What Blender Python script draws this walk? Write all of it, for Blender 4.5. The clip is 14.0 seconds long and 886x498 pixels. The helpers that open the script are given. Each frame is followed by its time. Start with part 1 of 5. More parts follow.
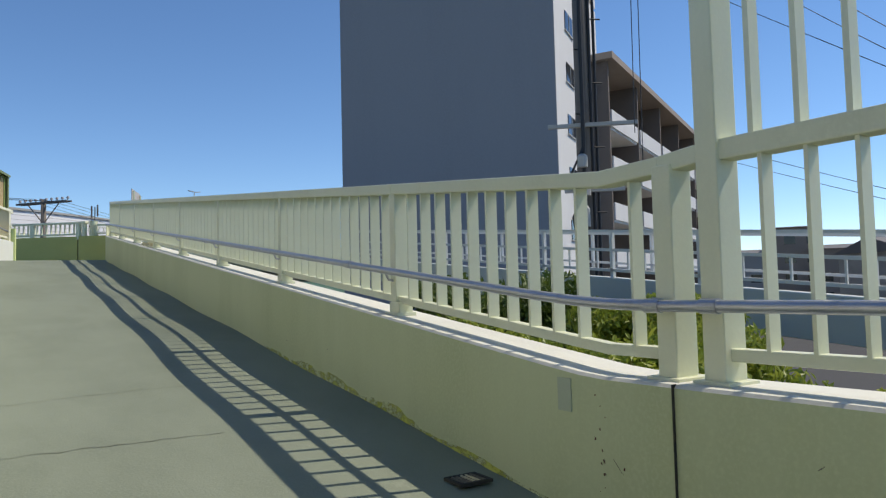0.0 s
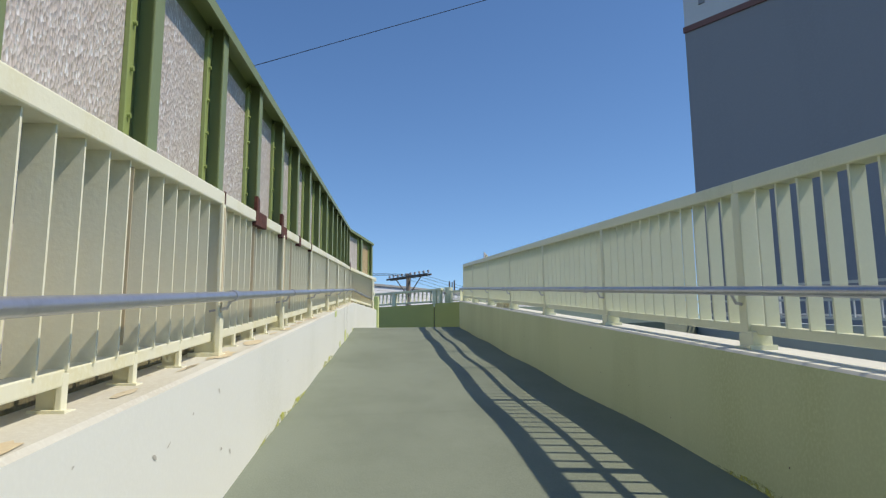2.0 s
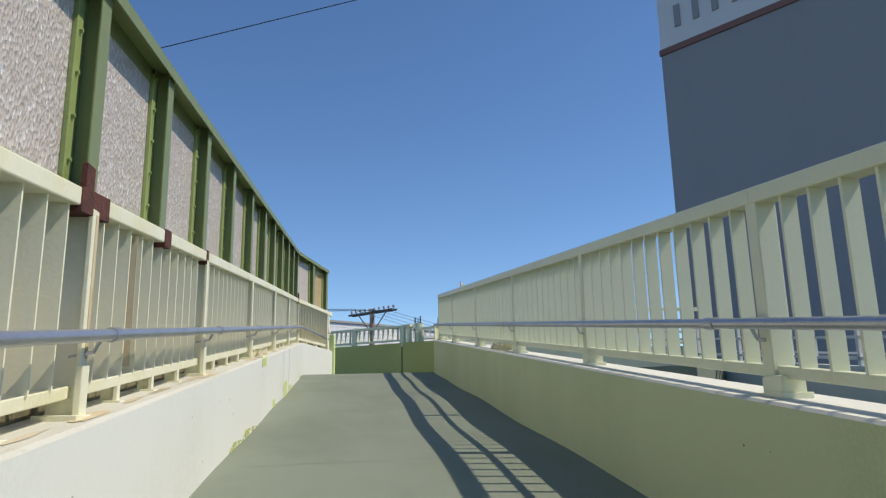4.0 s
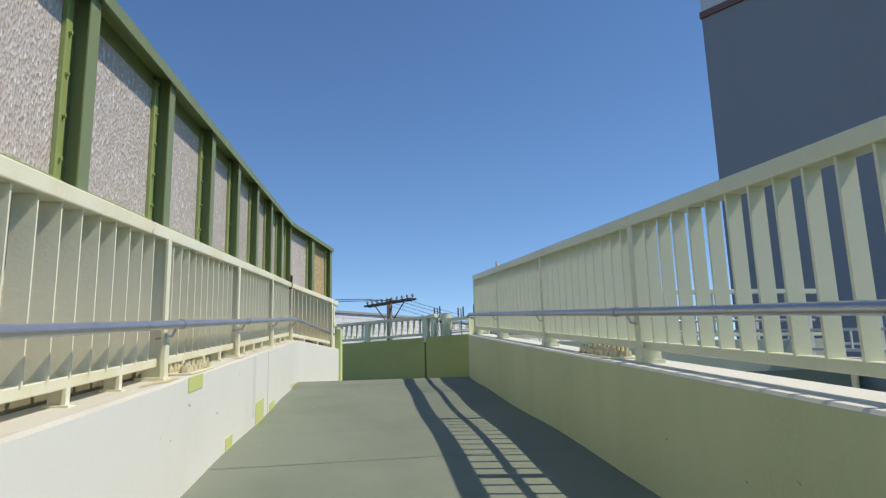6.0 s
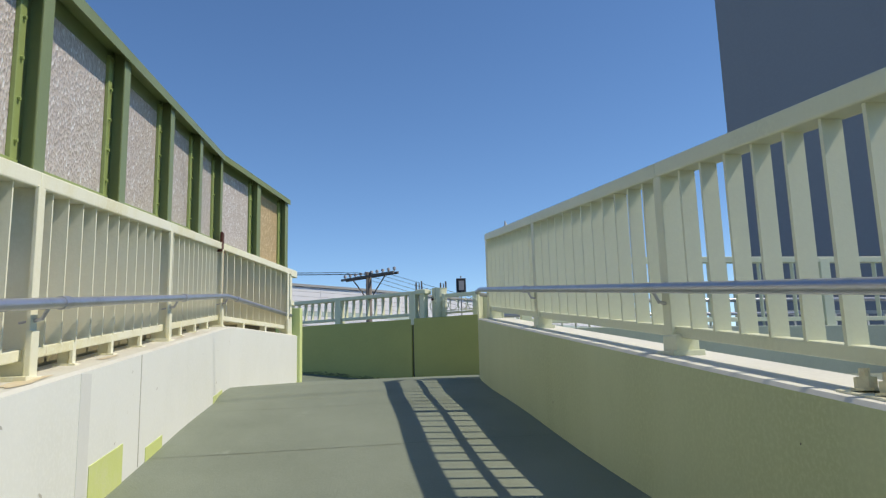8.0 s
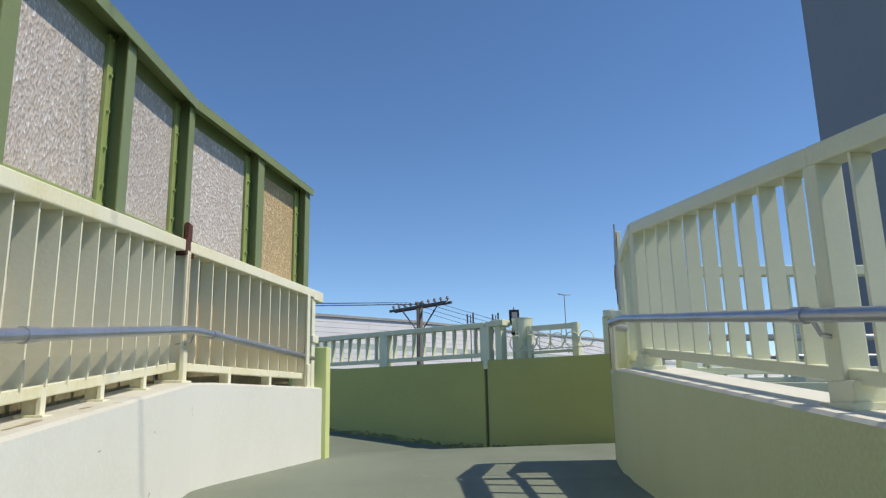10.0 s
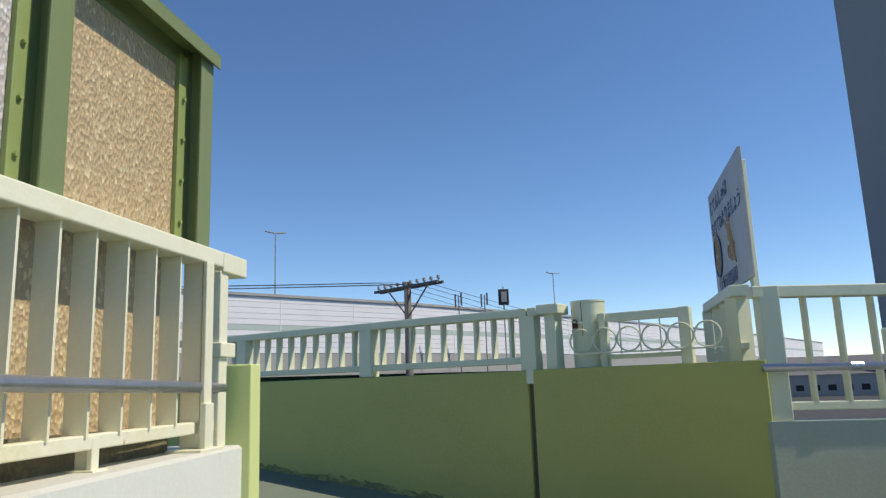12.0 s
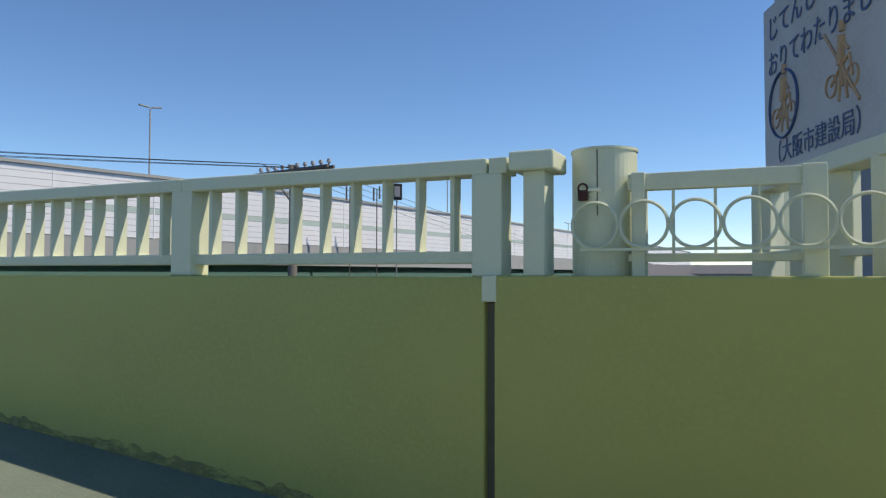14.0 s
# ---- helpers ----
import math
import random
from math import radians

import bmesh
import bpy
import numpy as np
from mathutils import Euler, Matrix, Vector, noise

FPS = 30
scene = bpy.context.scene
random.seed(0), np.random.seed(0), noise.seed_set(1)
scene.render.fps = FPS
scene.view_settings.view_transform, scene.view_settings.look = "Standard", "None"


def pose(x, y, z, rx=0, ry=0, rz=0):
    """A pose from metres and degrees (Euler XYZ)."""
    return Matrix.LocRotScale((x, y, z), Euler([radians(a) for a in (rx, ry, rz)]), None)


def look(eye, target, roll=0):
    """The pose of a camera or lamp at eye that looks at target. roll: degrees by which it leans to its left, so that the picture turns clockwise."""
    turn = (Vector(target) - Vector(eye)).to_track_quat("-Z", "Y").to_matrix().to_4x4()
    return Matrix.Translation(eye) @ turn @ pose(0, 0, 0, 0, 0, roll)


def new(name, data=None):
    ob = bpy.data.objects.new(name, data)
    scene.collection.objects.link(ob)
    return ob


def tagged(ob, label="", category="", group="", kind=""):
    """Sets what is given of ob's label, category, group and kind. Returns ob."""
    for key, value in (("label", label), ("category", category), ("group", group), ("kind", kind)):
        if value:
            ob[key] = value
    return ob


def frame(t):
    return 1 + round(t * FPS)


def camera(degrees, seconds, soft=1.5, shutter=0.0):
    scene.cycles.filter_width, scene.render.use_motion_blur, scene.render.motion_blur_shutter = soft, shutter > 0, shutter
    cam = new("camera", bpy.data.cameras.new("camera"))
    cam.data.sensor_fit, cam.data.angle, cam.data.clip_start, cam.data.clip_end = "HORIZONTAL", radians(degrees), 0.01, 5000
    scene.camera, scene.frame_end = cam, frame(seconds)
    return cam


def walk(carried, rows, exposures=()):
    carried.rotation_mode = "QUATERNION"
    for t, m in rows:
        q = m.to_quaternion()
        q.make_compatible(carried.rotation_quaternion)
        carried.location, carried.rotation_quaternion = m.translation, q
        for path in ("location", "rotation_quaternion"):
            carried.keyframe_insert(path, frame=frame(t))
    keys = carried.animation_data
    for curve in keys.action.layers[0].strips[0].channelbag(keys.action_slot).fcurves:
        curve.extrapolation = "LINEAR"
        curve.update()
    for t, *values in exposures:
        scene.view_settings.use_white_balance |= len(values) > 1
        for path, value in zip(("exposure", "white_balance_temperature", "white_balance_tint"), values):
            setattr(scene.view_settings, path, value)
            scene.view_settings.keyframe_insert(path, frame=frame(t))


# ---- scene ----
EXPO, KELVIN = 0.16, 7350.0
cam = camera(64.0, 14.0, soft=1.3)
ROWS = [
    (0.0, 0.292, -0.102, 1.114, -31.52, 3.12, 1.41),
    (0.5, 0.512, 0.635, 1.089, -23.58, 3.59, 1.10),
    (1.0, 0.646, 1.428, 1.084, -13.82, 2.68, 0.17),
    (1.5, 0.640, 2.112, 1.092, -5.17, 5.61, 0.30),
    (2.0, 0.650, 2.760, 1.122, -4.55, 9.35, 0.43),
    (2.5, 0.669, 3.484, 1.181, -5.87, 10.20, 0.47),
    (3.0, 0.696, 4.231, 1.254, -6.12, 10.82, 1.33),
    (3.5, 0.730, 4.918, 1.335, -6.71, 12.44, 1.41),
    (4.0, 0.775, 5.657, 1.430, -7.33, 12.23, 1.12),
    (6.5, 0.927, 9.443, 1.826, -5.65, 11.47, 1.62),
    (7.0, 0.954, 10.174, 1.900, -6.17, 12.01, 1.48),
    (7.5, 0.999, 10.906, 2.001, -6.34, 13.85, 1.89),
    (8.0, 1.038, 11.714, 2.091, -7.42, 9.45, 1.55),
    (10.5, 1.037, 15.224, 2.463, -3.02, 12.42, 1.12),
    (11.0, 1.022, 15.930, 2.543, -3.10, 11.87, 1.23),
    (11.5, 1.000, 16.677, 2.638, -3.54, 11.59, 1.71),
    (12.0, 1.008, 17.424, 2.751, -4.62, 10.51, 2.06),
    (12.5, 1.062, 18.113, 2.828, -6.97, 11.74, 2.19),
    (13.0, 1.142, 18.778, 2.835, -9.71, 4.75, 1.56),
    (13.5, 1.181, 19.358, 2.854, -9.28, 2.21, 0.55),
    (14.0, 1.232, 19.758, 2.805, -13.65, 2.00, -0.12),
]
walk(cam, [(t, pose(x, y, z, 90 + pitch, roll, yaw)) for t, x, y, z, yaw, pitch, roll in ROWS], [(0.0, EXPO, KELVIN, 10.0), (14.0, EXPO, KELVIN, 10.0)])

# ---- world and sun ----
SUN = Vector((0.725, -0.16, 1.0)).normalized()
world = bpy.data.worlds.new("sky")
scene.world = world
world.use_nodes = True
wn = world.node_tree.nodes
wbg = wn["Background"]
sky = wn.new("ShaderNodeTexSky")
sky.sky_type = "NISHITA"
sky.sun_disc = False
sky.sun_elevation = math.asin(SUN.z)
sky.sun_rotation = math.atan2(SUN.x, SUN.y)
sky.altitude = 1700.0
sky.air_density, sky.dust_density, sky.ozone_density = 0.93, 0.0, 5.0
hue = wn.new("ShaderNodeHueSaturation")
hue.inputs["Saturation"].default_value = 1.12
hue.inputs["Hue"].default_value = 0.502
world.node_tree.links.new(sky.outputs[0], hue.inputs["Color"])
world.node_tree.links.new(hue.outputs[0], wbg.inputs[0])
wbg.inputs[1].default_value = 0.15
sun = new("sun", bpy.data.lights.new("sun", "SUN"))
sun.data.energy, sun.data.angle, sun.data.color = 3.4, radians(0.53), (1.0, 0.95, 0.87)
sun.matrix_world = look(SUN * 50, (0, 0, 0))


# ---- materials ----
def nodes_of(name):
    m = bpy.data.materials.new(name)
    m.use_nodes = True
    nt = m.node_tree
    return m, nt, nt.nodes["Principled BSDF"]


def noise_node(nt, scale, detail=4.0, rough=0.6, stretch=(1, 1, 1)):
    co = nt.nodes.new("ShaderNodeTexCoord")
    mp = nt.nodes.new("ShaderNodeMapping")
    mp.inputs["Scale"].default_value = stretch
    nz = nt.nodes.new("ShaderNodeTexNoise")
    nz.inputs["Scale"].default_value = scale
    nz.inputs["Detail"].default_value = detail
    nz.inputs["Roughness"].default_value = rough
    nt.links.new(co.outputs["Object"], mp.inputs[0])
    nt.links.new(mp.outputs[0], nz.inputs["Vector"])
    return nz


def ramp_node(nt, source, lo, hi):
    r = nt.nodes.new("ShaderNodeMapRange")
    r.inputs["From Min"].default_value, r.inputs["From Max"].default_value = lo, hi
    nt.links.new(source, r.inputs["Value"])
    return r.outputs["Result"]


def mix_node(nt, fac, a, b):
    mx = nt.nodes.new("ShaderNodeMix")
    mx.data_type = "RGBA"
    nt.links.new(fac, mx.inputs["Factor"]) if not isinstance(fac, float) else None
    for key, v in (("A", a), ("B", b)):
        sock = [s for s in mx.inputs if s.name == key and s.type == "RGBA"][0]
        if isinstance(v, tuple):
            sock.default_value = (*v, 1)
        else:
            nt.links.new(v, sock)
    return [s for s in mx.outputs if s.type == "RGBA"][0]


def paint(name, base, dirt, rough=0.55, dirt_lo=0.55, dirt_hi=0.8, stain=None, stain_lo=0.66, stain_hi=0.74, stretch=(1, 1, 1), bump=0.12, scale=1.3, metal=0.0, fine=60.0, grain_gain=1.03):
    """Old paint: a base tone, soft dirt, fine grain, and small stains."""
    m, nt, b = nodes_of(name)
    soft = noise_node(nt, scale, 5, 0.62, stretch)
    grain = noise_node(nt, fine, 3, 0.6)
    col = mix_node(nt, ramp_node(nt, soft.outputs[0], dirt_lo, dirt_hi), base, dirt)
    pale = tuple(min(1.0, c * grain_gain) for c in base)
    col2 = mix_node(nt, ramp_node(nt, grain.outputs[0], 0.45, 0.75), col, pale)
    if stain:
        spots = noise_node(nt, scale * 4.2, 6, 0.7, stretch)
        col2 = mix_node(nt, ramp_node(nt, spots.outputs[0], stain_lo, stain_hi), col2, stain)
    nt.links.new(col2, b.inputs["Base Color"])
    b.inputs["Roughness"].default_value = rough
    b.inputs["Metallic"].default_value = metal
    if bump:
        bp = nt.nodes.new("ShaderNodeBump")
        bp.inputs["Strength"].default_value = bump
        bp.inputs["Distance"].default_value = 0.01
        nt.links.new(grain.outputs[0], bp.inputs["Height"])
        nt.links.new(bp.outputs[0], b.inputs["Normal"])
    return m


M_floor = paint("floor_coating", (0.208, 0.24, 0.182), (0.15, 0.176, 0.128), 0.75, 0.42, 0.68, (0.30, 0.34, 0.26), 0.66, 0.8, (1, 0.5, 1), 0.3, 0.8, fine=90)
# Parapet paint on the shaded side; its greener tone holds shade and floor bounce.
M_wall = paint("parapet_paint_shaded", (0.545, 0.595, 0.36), (0.44, 0.49, 0.265), 0.6, 0.42, 0.72, (0.37, 0.43, 0.20), 0.70, 0.78, (1, 1, 0.3), 0.06, 0.9)
# The same paint in a paler tone, for the sunlit parapet.
M_wall_pale = paint("parapet_paint_sunlit", (0.75, 0.77, 0.72), (0.67, 0.69, 0.625), 0.65, 0.48, 0.75, (0.50, 0.47, 0.36), 0.68, 0.75, (1, 0.6, 0.5), 0.05, 1.1)
# Darker copy of the parapet paint, standing in for shade on the stair walls.
M_stairwall = paint("stair_wall_shade_tone", (0.42, 0.46, 0.37), (0.35, 0.39, 0.31), 0.7, 0.45, 0.72, (0.28, 0.30, 0.22), 0.68, 0.76, (1, 1, 0.4), 0.08, 1.4)
# Darker tone evens the sunlit top with the face; brown stains on it.
M_wall_top = paint("parapet_top_toned_stained", (0.60, 0.60, 0.53), (0.50, 0.47, 0.38), 0.8, 0.42, 0.72, (0.40, 0.30, 0.19), 0.63, 0.74, (1, 0.35, 1), 0.15, 1.8)
# Paler, greyer copy of the parapet paint holds the sun on the top.
M_curb_top = paint("parapet_top_sunlit", (0.66, 0.66, 0.60), (0.56, 0.56, 0.49), 0.75, 0.45, 0.72, (0.40, 0.37, 0.28), 0.68, 0.76, (1, 0.35, 1), 0.12, 2.2)
M_rail = paint("rail_paint", (0.70, 0.72, 0.53), (0.62, 0.64, 0.45), 0.42, 0.52, 0.75, (0.33, 0.22, 0.11), 0.745, 0.79, (1, 1, 0.6), 0.06, 2.2)
M_rail_rust = paint("rail_paint_rusting", (0.81, 0.80, 0.62), (0.75, 0.71, 0.45), 0.45, 0.46, 0.68, (0.44, 0.28, 0.13), 0.65, 0.73, (1, 1, 0.35), 0.08, 2.4)
M_green = paint("post_green_paint", (0.20, 0.25, 0.11), (0.15, 0.20, 0.085), 0.45, 0.5, 0.75, (0.09, 0.06, 0.035), 0.73, 0.78, (1, 1, 0.5), 0.08, 2.0)
M_green_light = paint("flange_green_paint", (0.27, 0.34, 0.12), (0.20, 0.26, 0.09), 0.5, 0.5, 0.72, (0.10, 0.06, 0.03), 0.70, 0.76, (1, 1, 0.4), 0.12, 3.0)
M_deckwall = paint("lime_wall_paint", (0.455, 0.455, 0.135), (0.38, 0.38, 0.11), 0.45, 0.42, 0.75, (0.35, 0.35, 0.12), 0.72, 0.8, (0.7, 0.7, 1.2), 0.0, 0.8, grain_gain=1.0)
M_yellowpost = paint("yellow_green_paint", (0.66, 0.74, 0.32), (0.55, 0.62, 0.28), 0.55, 0.52, 0.75, (0.42, 0.42, 0.22), 0.7, 0.76, (1, 1, 0.4), 0.15, 1.6)
M_patch = paint("patch_paint", (0.58, 0.65, 0.24), (0.62, 0.66, 0.36), 0.6, 0.5, 0.7, None, bump=0.15, scale=4)
M_moss = paint("moss", (0.47, 0.50, 0.09), (0.52, 0.55, 0.20), 0.9, 0.4, 0.7, (0.30, 0.31, 0.07), 0.66, 0.74, bump=0.3, scale=9)
mnt = M_moss.node_tree
ragged = noise_node(mnt, 11.0, 6, 0.75, (1, 0.6, 1))
mnt.links.new(ramp_node(mnt, ragged.outputs[0], 0.40, 0.60), mnt.nodes["Principled BSDF"].inputs["Alpha"])
M_steel = paint("galvanised_pipe", (0.50, 0.51, 0.56), (0.40, 0.41, 0.45), 0.34, 0.45, 0.7, None, bump=0.05, scale=5, metal=0.75)
M_crack = paint("crack_dirt", (0.15, 0.17, 0.13), (0.11, 0.125, 0.095), 0.95, bump=0.0, scale=8)
M_touchup = paint("touchup_paint", (0.42, 0.48, 0.36), (0.37, 0.43, 0.32), 0.6, bump=0.02, scale=5)
M_stain = paint("rust_stain", (0.58, 0.47, 0.30), (0.72, 0.66, 0.48), 0.7, 0.4, 0.7, None, bump=0.05, scale=6, stretch=(1, 1, 0.3))
M_grime = paint("wall_grime", (0.24, 0.21, 0.10), (0.34, 0.33, 0.13), 0.8, 0.42, 0.6, (0.17, 0.15, 0.07), 0.64, 0.72, (1, 1, 0.6), 0.1, 4.0)
gnt = M_grime.node_tree
sooty = noise_node(gnt, 5.0, 7, 0.75, (1, 1, 2.2))
gnt.links.new(ramp_node(gnt, sooty.outputs[0], 0.36, 0.66), gnt.nodes["Principled BSDF"].inputs["Alpha"])
M_scuff = paint("scuff_grey", (0.46, 0.45, 0.40), (0.58, 0.57, 0.50), 0.8, bump=0.0, scale=14)
M_filler = paint("filler_grey", (0.66, 0.675, 0.64), (0.72, 0.73, 0.68), 0.7, bump=0.02, scale=6)
M_joint = paint("joint_grey", (0.15, 0.14, 0.115), (0.10, 0.09, 0.075), 0.9, bump=0.1, scale=6)
M_bolt = paint("bolt_paint", (0.66, 0.62, 0.42), (0.48, 0.38, 0.22), 0.5, 0.45, 0.65, (0.25, 0.13, 0.06), 0.62, 0.7, bump=0.1, scale=9)
M_runoff = paint("runoff_brown", (0.60, 0.54, 0.40), (0.50, 0.42, 0.28), 0.8, 0.4, 0.65, (0.36, 0.27, 0.16), 0.62, 0.7, bump=0.0, scale=7)
M_rust = paint("rust", (0.11, 0.035, 0.025), (0.055, 0.02, 0.016), 0.9, 0.4, 0.65, (0.20, 0.08, 0.04), 0.62, 0.72, bump=0.5, scale=18)
M_rust_edge = paint("rust_edge", (0.36, 0.16, 0.05), (0.50, 0.34, 0.16), 0.85, 0.42, 0.62, (0.16, 0.06, 0.03), 0.6, 0.68, (1, 1, 0.3), 0.3, 9)
M_kick = paint("kick_board_grime", (0.22, 0.20, 0.12), (0.10, 0.085, 0.05), 0.85, 0.4, 0.62, (0.30, 0.30, 0.16), 0.62, 0.7, (1, 0.5, 1), 0.2, 3.0)
M_dark = paint("dark_joint", (0.035, 0.035, 0.03), (0.06, 0.055, 0.045), 0.9, 0.45, 0.7, None, bump=0.2, scale=10)
M_bldg_dark = paint("tower_cladding", (0.31, 0.31, 0.32), (0.285, 0.285, 0.295), 0.75, 0.45, 0.7, None, bump=0.05, scale=0.25, stretch=(1, 1, 0.15), fine=8)
M_bldg_white = paint("tower_white", (0.70, 0.69, 0.67), (0.62, 0.61, 0.59), 0.75, 0.5, 0.75, None, bump=0.05, scale=0.3, stretch=(1, 1, 0.2), fine=8)
M_band = paint("tower_red_band", (0.24, 0.12, 0.10), (0.20, 0.10, 0.09), 0.8, scale=0.5, bump=0.05)
M_brown = paint("block_brown", (0.33, 0.27, 0.22), (0.26, 0.21, 0.17), 0.8, scale=0.4, bump=0.05, fine=10)
# Block brown darkened in its colour for the shade behind the balconies.
M_brown_shade = paint("block_brown_shaded", (0.17, 0.14, 0.12), (0.12, 0.10, 0.085), 0.85, scale=0.4, bump=0.05, fine=10)
M_grey = paint("concrete_grey", (0.40, 0.40, 0.38), (0.30, 0.30, 0.28), 0.85, scale=0.5, bump=0.1, fine=12)
M_girder = paint("girder_paint", (0.50, 0.54, 0.51), (0.42, 0.46, 0.43), 0.6, scale=0.6, bump=0.05)
M_white = paint("barrier_white", (0.86, 0.86, 0.86), (0.78, 0.78, 0.79), 0.6, 0.5, 0.75, None, bump=0.04, scale=0.35, fine=9)
M_palegreen = paint("barrier_pale_green", (0.50, 0.60, 0.54), (0.44, 0.54, 0.48), 0.6, scale=0.4, bump=0.03)
M_farrail = paint("far_rail_paint", (0.66, 0.66, 0.62), (0.56, 0.56, 0.52), 0.6, scale=0.8, bump=0.0)
M_asphalt = paint("asphalt", (0.055, 0.055, 0.055), (0.075, 0.073, 0.07), 0.95, scale=0.6, bump=0.3, fine=40)
M_pole = paint("concrete_pole", (0.17, 0.15, 0.13), (0.12, 0.10, 0.09), 0.9, scale=2, bump=0.15)
M_black = paint("black_rubber", (0.02, 0.02, 0.022), (0.03, 0.03, 0.03), 0.6, scale=6, bump=0.0)
M_ceramic = paint("insulator_ceramic", (0.45, 0.42, 0.40), (0.35, 0.32, 0.30), 0.3, scale=8, bump=0.0)
M_sign = paint("sign_face", (0.52, 0.50, 0.48), (0.42, 0.38, 0.34), 0.5, 0.45, 0.75, (0.44, 0.36, 0.28), 0.66, 0.8, bump=0.03, scale=2.4)
M_ink = paint("sign_blue_ink", (0.04, 0.08, 0.20), (0.06, 0.10, 0.24), 0.5, scale=9, bump=0.0)
M_orange = paint("sign_orange_ink", (0.50, 0.32, 0.18), (0.46, 0.36, 0.27), 0.5, scale=9, bump=0.0)
M_bark = paint("bark", (0.10, 0.075, 0.05), (0.07, 0.05, 0.035), 0.95, scale=6, bump=0.5)
M_fencegreen = paint("fence_green", (0.10, 0.20, 0.14), (0.08, 0.16, 0.11), 0.6, scale=0.5, bump=0.05)


def glass_sheet(name, tint, warm):
    """Wired, hammered, weathered translucent sheet, its sparkle put into the colour; each one a little differently
    yellowed.
    """
    m, nt, b = nodes_of(name)
    big = noise_node(nt, 1.2, 4, 0.6)
    info = nt.nodes.new("ShaderNodeObjectInfo")
    sparkle = noise_node(nt, 34, 3, 0.62, (1, 1, 0.55))
    co = nt.nodes.new("ShaderNodeTexCoord")
    mp = nt.nodes.new("ShaderNodeMapping")
    mp.inputs["Scale"].default_value = (1, 1, 0.6)
    mp.inputs["Rotation"].default_value = (0.35, 0, 0)
    facets = nt.nodes.new("ShaderNodeTexVoronoi")
    facets.inputs["Scale"].default_value = 80.0
    nt.links.new(co.outputs["Object"], mp.inputs[0])
    nt.links.new(mp.outputs[0], facets.inputs["Vector"])
    tone = nt.nodes.new("ShaderNodeSeparateColor")
    nt.links.new(facets.outputs["Color"], tone.inputs[0])
    col = mix_node(nt, ramp_node(nt, big.outputs[0], 0.35, 0.7), tint, warm)
    aged = mix_node(nt, ramp_node(nt, info.outputs["Random"], 0.45, 1.6), col, tuple(c * k for c, k in zip(warm, (1.0, 0.9, 0.72))))
    # Bright streaks, uneven facets and pale flecks imitate sun glints in the base colour.
    col = mix_node(nt, ramp_node(nt, sparkle.outputs[0], 0.46, 0.70), aged, tuple(min(0.95, c * 1.3) for c in tint))
    col = mix_node(nt, ramp_node(nt, tone.outputs[0], 0.0, 1.3), tuple(c * 0.97 for c in warm), col)
    col = mix_node(nt, ramp_node(nt, tone.outputs[1], 0.82, 1.0), col, tuple(min(0.95, c * 1.35 + 0.06) for c in tint))
    nt.links.new(col, b.inputs["Base Color"])
    b.inputs["Roughness"].default_value = 0.22
    tr = nt.nodes.new("ShaderNodeBsdfTranslucent")
    nt.links.new(col, tr.inputs["Color"])
    bp = nt.nodes.new("ShaderNodeBump")
    bp.inputs["Strength"].default_value = 0.5
    bp.inputs["Distance"].default_value = 0.02
    nt.links.new(facets.outputs["Distance"], bp.inputs["Height"])
    nt.links.new(bp.outputs[0], b.inputs["Normal"])
    sh = nt.nodes.new("ShaderNodeMixShader")
    sh.inputs[0].default_value = 0.2
    nt.links.new(b.outputs[0], sh.inputs[1])
    nt.links.new(tr.outputs[0], sh.inputs[2])
    nt.links.new(sh.outputs[0], nt.nodes["Material Output"].inputs[0])
    return m


M_sheet = glass_sheet("hammered_sheet", (0.76, 0.71, 0.69), (0.67, 0.60, 0.555))
M_sheet_amber = glass_sheet("hammered_sheet_amber", (0.70, 0.55, 0.33), (0.66, 0.50, 0.30))

m, nt, b = nodes_of("window_glass")
b.inputs["Base Color"].default_value = (0.03, 0.035, 0.04, 1)
b.inputs["Roughness"].default_value = 0.06
M_glass = m


def leaf_material(name, a, c):
    m, nt, b = nodes_of(name)
    geo = nt.nodes.new("ShaderNodeNewGeometry")
    col = mix_node(nt, geo.outputs["Random Per Island"], a, c)
    nt.links.new(col, b.inputs["Base Color"])
    b.inputs["Roughness"].default_value = 0.5
    tr = nt.nodes.new("ShaderNodeBsdfTranslucent")
    nt.links.new(col, tr.inputs["Color"])
    sh = nt.nodes.new("ShaderNodeMixShader")
    sh.inputs[0].default_value = 0.3
    nt.links.new(b.outputs[0], sh.inputs[1])
    nt.links.new(tr.outputs[0], sh.inputs[2])
    nt.links.new(sh.outputs[0], nt.nodes["Material Output"].inputs[0])
    return m


M_leaf = leaf_material("leaf_bright", (0.16, 0.24, 0.03), (0.42, 0.46, 0.08))
M_leaf_dark = leaf_material("leaf_dark", (0.06, 0.11, 0.02), (0.16, 0.22, 0.04))
M_leaf_brown = leaf_material("leaf_brown", (0.14, 0.09, 0.05), (0.20, 0.17, 0.06))


# ---- building blocks ----
def mesh_of(name, bm, material, smooth=False):
    bmesh.ops.recalc_face_normals(bm, faces=bm.faces)
    me = bpy.data.meshes.new(name)
    bm.to_mesh(me)
    bm.free()
    for mat in (material if isinstance(material, (list, tuple)) else [material]):
        me.materials.append(mat)
    if smooth:
        for p in me.polygons:
            p.use_smooth = True
    return me


def part(name, bm, material, parent=None, label="", smooth=False):
    ob = new(name, mesh_of(name, bm, material, smooth))
    if parent:
        ob.parent = parent
    if label:
        ob["label"] = label
    return ob


